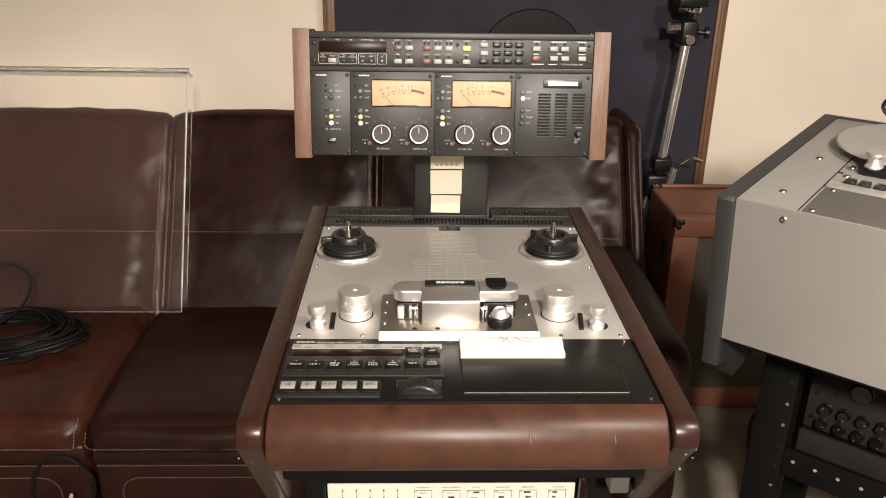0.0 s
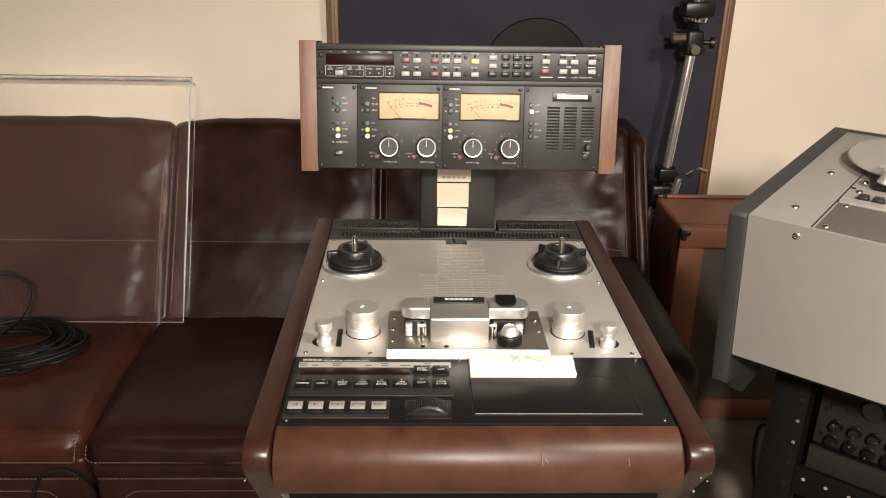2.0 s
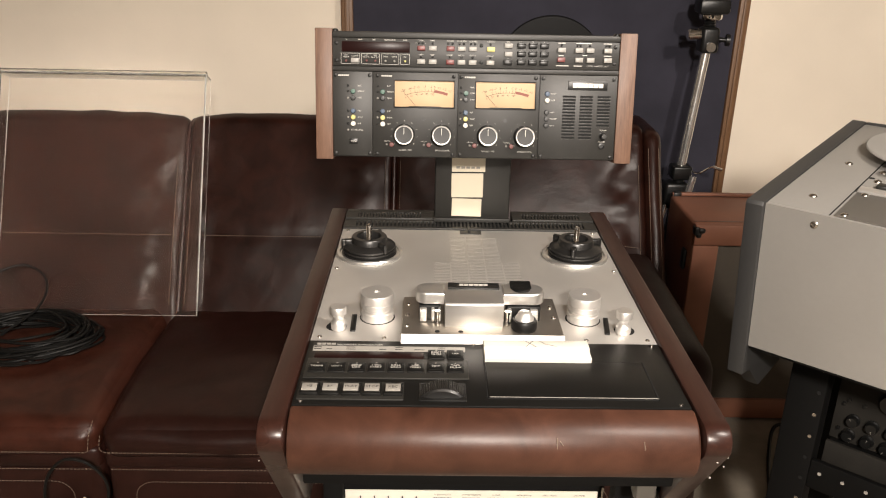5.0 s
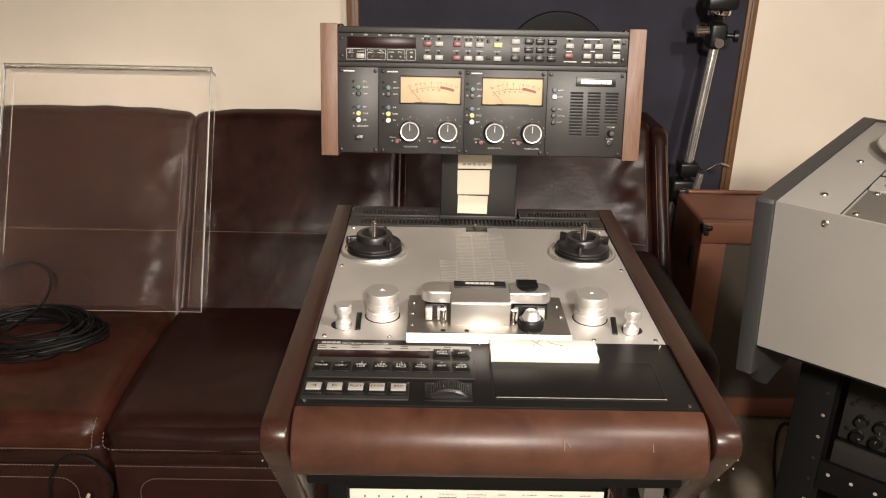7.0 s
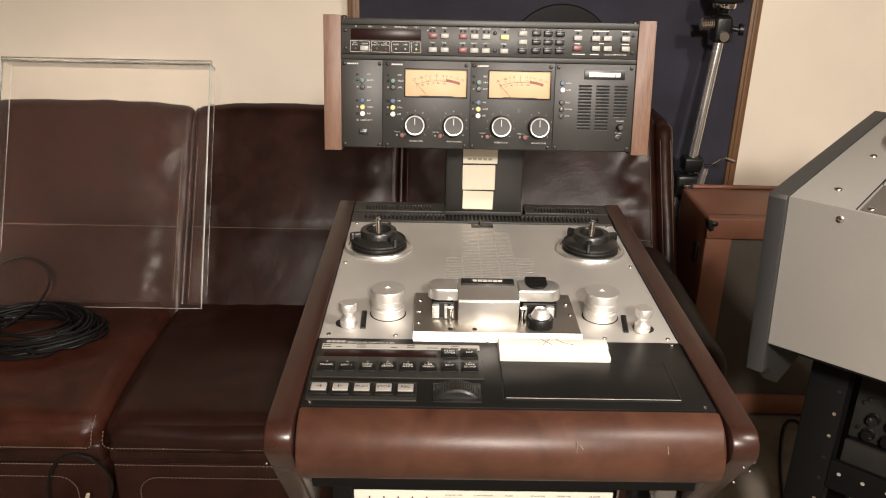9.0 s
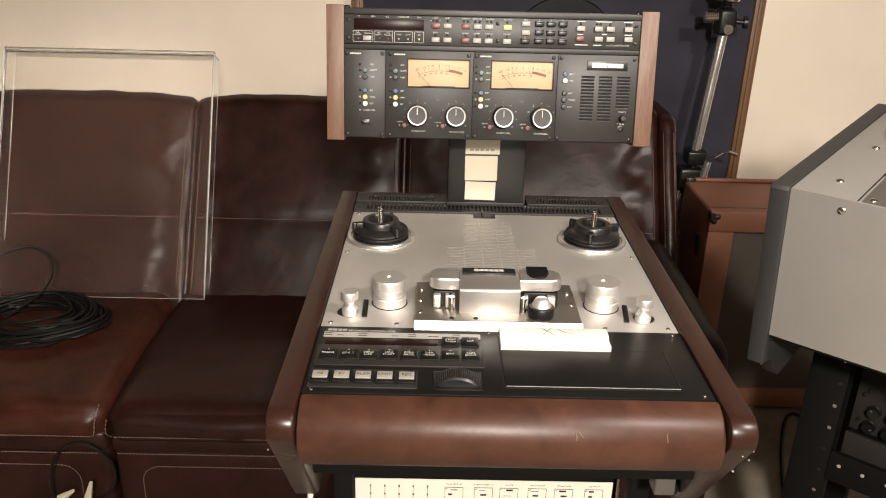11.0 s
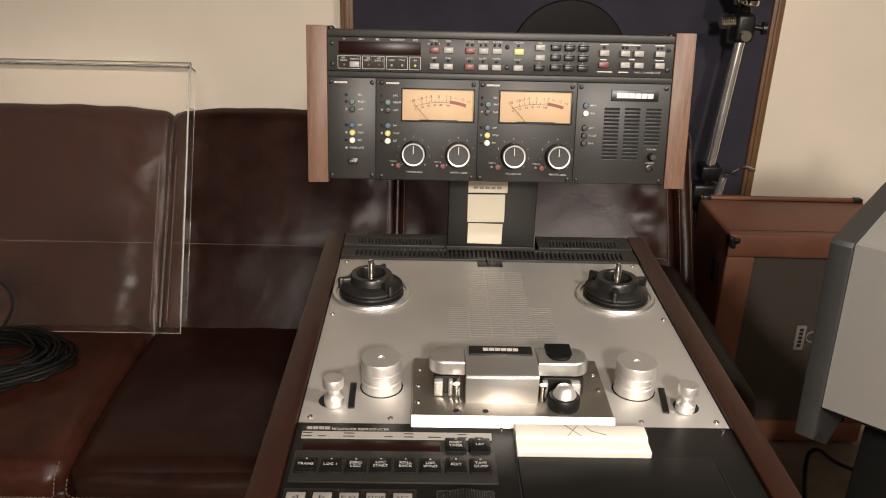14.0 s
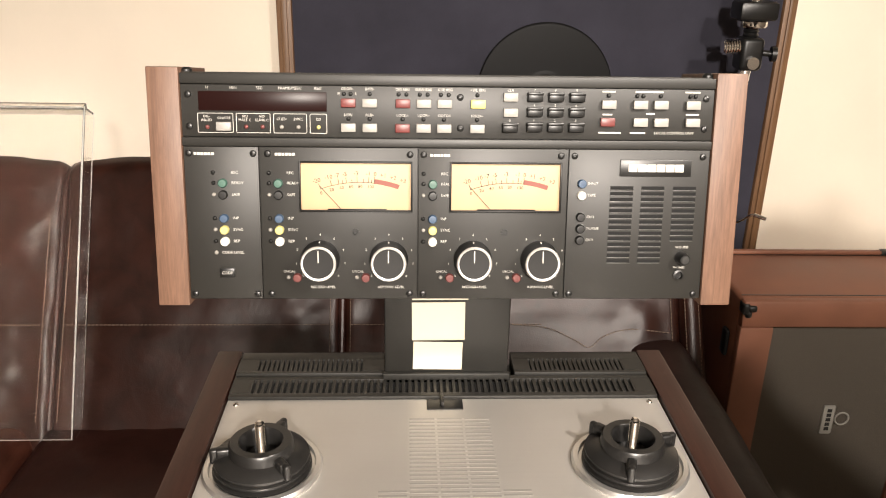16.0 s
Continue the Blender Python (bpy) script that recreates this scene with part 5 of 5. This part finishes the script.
# ---- speaker cabinet ----
def speaker_cabinet():
    t = thing("speaker_cabinet", "tan vinyl covered speaker cabinet with woven grille standing on its end", "speaker cabinet", (1.07, 2.37, 0))
    M = Matrix.Translation((0.816, 2.235, 0)) @ Matrix.Rotation(radians(-0.6), 4, "Z")
    W, D, H = 0.51, 0.30, 0.70
    part("cabinet", box(0, W, 0.012, D, 0.012, H, 0.012, 3), TOLEX, t, "", M)
    bm = bmesh.new()
    for a, b, c, d in ((0, W, H - 0.068, H), (0, W, 0.012, 0.085), (0, 0.08, 0.085, H - 0.068), (W - 0.06, W, 0.085, H - 0.068)):
        box(a, b, -0.006, 0.02, c, d, 0.006, bm=bm)
    part("front_frame", bm, TOLEX, t, "", M)
    part("grille", box(0.075, W - 0.055, 0.004, 0.012, 0.08, H - 0.063), CLOTH, t, "beige woven grille cloth", M)
    bm = bmesh.new()
    for z in (H + 0.0002,):
        box(0.004, W - 0.004, 0.028, 0.031, z, z + 0.001, bm=bm)
        box(0.004, W - 0.004, D - 0.022, D - 0.019, z, z + 0.001, bm=bm)
    part("piping", bm, BLACK, t, "", M)
    guard = box(-0.003, 0.014, -0.012, 0.02, H - 0.034, H - 0.006, 0.006, 3)
    box(0.008, 0.030, -0.013, 0.0, H - 0.026, H - 0.010, 0.006, 3, bm=guard)
    box(0.004, 0.020, -0.012, 0.0, H - 0.042, H - 0.024, 0.006, 3, bm=guard)
    part("corner_guard", guard, BLACK, t, "black moulded corner", M)
    part("rear_lip", box(0.004, W - 0.004, D - 0.018, D, H, H + 0.010, 0.003), TOLEX, t, "", M)
    for x in (0.006, W - 0.036):
        part("corner_guard", box(x, x + 0.028, D - 0.022, D + 0.003, H - 0.02, H + 0.013, 0.006), BLACK, t, "", M)
    part("side_handle", box(-0.012, 0.0, 0.04, 0.075, 0.53, 0.60, 0.008), BLACK, t, "", M)
    bm = box(0.245, 0.275, 0.0005, 0.004, 0.335, 0.415, 0.004)
    part("badge", bm, STRIP, t, "", M)
    bm = bmesh.new()
    for k in range(5):
        box(0.255, 0.266, -0.0006, 0.0008, 0.345 + k * 0.013, 0.354 + k * 0.013, bm=bm)
    part("badge_bar", bm, INK_DARK, t, "", M)
    ring = [(0.295 + 0.017 * math.cos(a), 0.001, 0.378 + 0.017 * math.sin(a)) for a in (k * math.pi / 12 for k in range(24))]
    part("badge_ring", tube(ring, 0.0022, 6, closed=True), STRIP, t, "", M)
    for x in (0.05, W - 0.05):
        for y in (0.05, D - 0.05):
            part("foot", lathe([(0, 0), (0.016, 0), (0.018, 0.012), (0, 0.012)], 16), RUBBER, t, "", M @ Matrix.Translation((x, y, 0)))


speaker_cabinet()


# ---- boom stand ----
def boom_stand():
    t = thing("boom_stand", "chrome and black microphone boom stand leaning by the felt board", "microphone stand", (0.868, 2.66, 0))
    top, mid = Vector((0.936, 2.72, 1.160)), Vector((0.888, 2.68, 0.745))
    part("tube", rod(mid, top, 0.0160, 24), TUBE, t, "polished chrome tube")
    low = Vector((0.868, 2.66, 0.08))
    part("lower_tube", rod(low, mid, 0.019, 18), BLACK, t)
    for a in (80, 200, 320):
        d = Vector((math.cos(radians(a)), math.sin(radians(a)), 0)) * 0.20
        part("leg", rod(low + Vector((0, 0, 0.55)) + d * 0.12, Vector((low.x, low.y, 0.008)) + d, 0.0085, 12), TUBE, t)
        part("leg_brace", rod(low + Vector((0, 0, 0.10)), Vector((low.x, low.y, 0.20)) + d * 0.7, 0.005, 8), BLACK, t)
    c = part("clamp", box(mid.x - 0.034, mid.x + 0.034, mid.y - 0.035, mid.y + 0.03, mid.z - 0.03, mid.z + 0.02, 0.008, 3), BLACK, t, "black clamp")
    part("clamp_lower", box(mid.x - 0.055, mid.x + 0.030, mid.y - 0.038, mid.y + 0.028, mid.z - 0.135, mid.z - 0.040, 0.014, 3), BLACK, t)
    part("side_rod", rod((mid.x + 0.034, mid.y - 0.045, mid.z - 0.01), (mid.x - 0.010, mid.y - 0.055, mid.z - 0.26), 0.0125, 14), TUBE, t)
    part("side_rod", rod((mid.x - 0.030, mid.y - 0.045, mid.z - 0.12), (mid.x - 0.022, mid.y - 0.05, mid.z - 0.42), 0.007, 12), TUBE, t)
    part("bolt", rod((mid.x - 0.02, mid.y - 0.05, mid.z - 0.085), (mid.x - 0.02, mid.y - 0.03, mid.z - 0.085), 0.012, 18), STEEL, c)
    crank = spline([(mid.x + 0.035, mid.y - 0.02, mid.z + 0.002), (mid.x + 0.055, mid.y - 0.04, mid.z), (mid.x + 0.085, mid.y - 0.06, mid.z + 0.028), (mid.x + 0.095, mid.y - 0.065, mid.z + 0.030)], 6)
    part("crank", tube(crank, 0.0032, 8), CHROME, t)
    part("crank_grip", rod((mid.x + 0.092, mid.y - 0.065, mid.z + 0.031), (mid.x + 0.122, mid.y - 0.072, mid.z + 0.022), 0.0055, 12), CHROME, t)
    h = part("head", box(top.x - 0.03, top.x + 0.03, top.y - 0.035, top.y + 0.03, top.z - 0.01, top.z + 0.075, 0.012, 3), BLACK, t, "black swivel head")
    rib = [(0, 0), (0.014, 0)]
    for k in range(6):
        rib += [(0.021, 0.004 + 0.007 * k), (0.021, 0.007 + 0.007 * k), (0.016, 0.008 + 0.007 * k), (0.016, 0.010 + 0.007 * k)]
    rib += [(0, 0.046)]
    part("tightener", lathe(rib, 24), CHROME, h, "ribbed chrome knob", Matrix.Translation((top.x - 0.030, top.y - 0.012, top.z + 0.052)) @ Matrix.Rotation(radians(-94), 4, "Y"))
    part("tightener", rod((top.x + 0.028, top.y - 0.01, top.z + 0.035), (top.x + 0.058, top.y - 0.015, top.z + 0.033), 0.008, 14), BLACK, h)
    part("tightener", rod((top.x + 0.056, top.y - 0.015, top.z + 0.033), (top.x + 0.068, top.y - 0.017, top.z + 0.033), 0.020, 16), BLACK, h)
    part("front_bolt", rod((top.x + 0.0, top.y - 0.046, top.z + 0.012), (top.x, top.y - 0.03, top.z + 0.012), 0.016, 20), STEEL, h)
    part("spring", lathe([(0.018, 0.075), (0.021, 0.080), (0.017, 0.085), (0.021, 0.090), (0.017, 0.095), (0.020, 0.10), (0, 0.10)], 24, tuple(top)), BLACK, h)
    part("collar", lathe([(0, 0.10), (0.036, 0.10), (0.038, 0.104), (0.038, 0.115), (0.034, 0.118), (0, 0.118)], 28, tuple(top)), CHROME, h)
    part("plate", box(top.x - 0.05, top.x + 0.052, top.y - 0.04, top.y + 0.04, top.z + 0.118, top.z + 0.165, 0.010, 2), BLACK, t)
    part("upper_tube", rod((top.x, top.y, top.z + 0.16), (top.x + 0.04, top.y, top.z + 0.50), 0.0155, 18), CHROME, t)


boom_stand()


# ---- clear cover leaning on the sofa ----
def acrylic_cover():
    t = thing("acrylic_cover", "clear acrylic dust cover leaning against the sofa back", "dust cover", (-1.0, 2.1, 0.46))
    # local frame: x across, y up along the sheet, z towards the room
    M = Matrix.Translation((-1.300, 2.066, 0.452)) @ Matrix.Rotation(radians(63.0), 4, "X") @ Matrix.Rotation(radians(0.0), 4, "Z")
    W, H, T, D = 0.62, 0.728, 0.005, 0.052
    bm = box(0, W, 0, H, 0, T, 0.001, 1)
    part("sheet", bm, ACRYLIC, t, "", M).visible_shadow = False
    for a, b, c, d, n in ((W - T, W, 0.0, H, "side_flange"), (0, T, 0, H, "side_flange"), (T, W - T, H - T, H, "top_flange")):
        part(n, box(a, b, c, d, -D, -0.0005, 0.001, 1), ACRYLIC, t, "", M).visible_shadow = False
    # added strips and rods draw the bright lines of the lit edges
    for a, b, c, d in ((W - T, W, 0.0, H), (0, T, 0, H), (T, W - T, H - T, H)):
        part("edge", box(a + 0.0004, b - 0.0004, c, d, -D - 0.0012, -D), EDGE_GLINT, t, "whitish strip for light caught along the edge", M)
    part("edge", box(0.0, W, -0.0012, 0.0, 0.0008, T - 0.0008), EDGE_GLINT, t, "", M)
    part("rolled_rim", rod((0.0, H, 0.0), (W, H, 0.0), 0.0085, 20), ACRYLIC, t, "", M).visible_shadow = False
    for x in (0.0, W):
        part("edge", rod((x, 0, T), (x, H, T), 0.0015, 6), EDGE_GLINT, t, "", M)


acrylic_cover()


# ---- cables ----
def cables():
    rng = random.Random(4)
    pts = []
    for k in range(330):
        a = k * 2 * math.pi / 15.3
        lap = k // 15
        f = ((lap * 7) % 22) / 22
        rx = 0.105 + 0.085 * f + 0.014 * math.sin(k * 0.21) + 0.020 * rng.random()
        ry = 0.070 + 0.062 * f + 0.012 * math.sin(k * 0.33) + 0.016 * rng.random()
        pts.append((-1.10 + rx * math.cos(a) + 0.010 * rng.random(), 1.885 + ry * math.sin(a), 0.462 + 0.0022 * lap * (1 - 0.5 * f) + 0.006 * math.sin(k * 0.9)))
    solid("coiled_cable", tube(spline(pts, 3), 0.0038, 7), RUBBER, "coil of black audio cable lying on the sofa seat", "cable")
    up = spline([(-1.30, 1.90, 0.474), (-1.22, 1.95, 0.60), (-1.125, 1.99, 0.64), (-1.06, 1.98, 0.60), (-1.075, 1.94, 0.535), (-1.16, 1.88, 0.478)], 8)
    solid("cable_loop", tube(up, 0.0038, 7), RUBBER, "loose black cable loop standing up from the coil", "cable")
    ring = [(-0.905, 1.49, 0.195), (-0.902, 1.488, 0.265), (-0.882, 1.486, 0.325), (-0.84, 1.484, 0.367), (-0.79, 1.484, 0.359), (-0.755, 1.486, 0.315), (-0.752, 1.488, 0.265), (-0.78, 1.49, 0.215), (-0.84, 1.492, 0.18)]
    t = thing("plug_lead", "black lead with white taped plugs before the sofa", "cable", (-0.85, 1.44, 0.0))
    part("lead", tube(spline(ring + [(-0.88, 1.47, 0.08), (-0.94, 1.42, 0.006), (-1.1, 1.35, 0.006)], 8), 0.0036, 8), RUBBER, t)
    part("lead", tube(spline([ring[0], (-0.92, 1.48, 0.10), (-0.98, 1.44, 0.006), (-1.2, 1.40, 0.006)], 8), 0.0036, 8), RUBBER, t)
    for a, b in (((-0.882, 1.478, 0.215), (-0.845, 1.470, 0.245)), ((-0.822, 1.478, 0.205), (-0.800, 1.470, 0.270))):
        part("plug", rod(a, b, 0.011, 7, 0.004), PAPER, t, "white taped plug")
        part("lead", tube(spline([a, (a[0] - 0.03, 1.48, 0.12), (a[0] - 0.06, 1.45, 0.006), (a[0] - 0.2, 1.41, 0.006)], 8), 0.0036, 8), RUBBER, t)
    fl = spline([(0.98, 1.75, 0.005), (1.06, 1.98, 0.005), (1.12, 2.12, 0.03), (1.16, 2.14, 0.045), (1.22, 2.10, 0.02), (1.4, 2.0, 0.005)], 8)
    solid("floor_cable", tube(fl, 0.006, 8), RUBBER, "black cable on the carpet by the cabinet", "cable")
    tilt = GREY @ Matrix.Translation((0, 0, GREY_TOP)) @ Matrix.Rotation(radians(3.5), 4, "X")
    g = [tilt @ Vector(p) for p in ((0.12, 0.53, 0.005), (0.09, 0.535, 0.02), (0.075, 0.535, 0.04), (0.095, 0.535, 0.065), (0.13, 0.535, 0.06), (0.135, 0.535, 0.03), (0.105, 0.535, 0.02), (0.095, 0.535, 0.045), (0.14, 0.535, 0.055), (0.20, 0.535, 0.006))]
    solid("coiled_lead", tube(spline(g, 8), 0.004, 8), RUBBER, "small loop of black lead on the grey recorder", "cable")


cables()

# small joined marks and threads
FINE = ("legend_bar", "badge", "chart_diagram", "scale_ticks", "stitching", "pen_line", "note_bar", "scuff_mark", "legend_box", "lid_joint", "lid_edge", "well_line", "piping", "badge_bar")
for ob in scene.objects:
    if ob.name.split(".")[0] in FINE:
        ob["kind"] = "stuff"
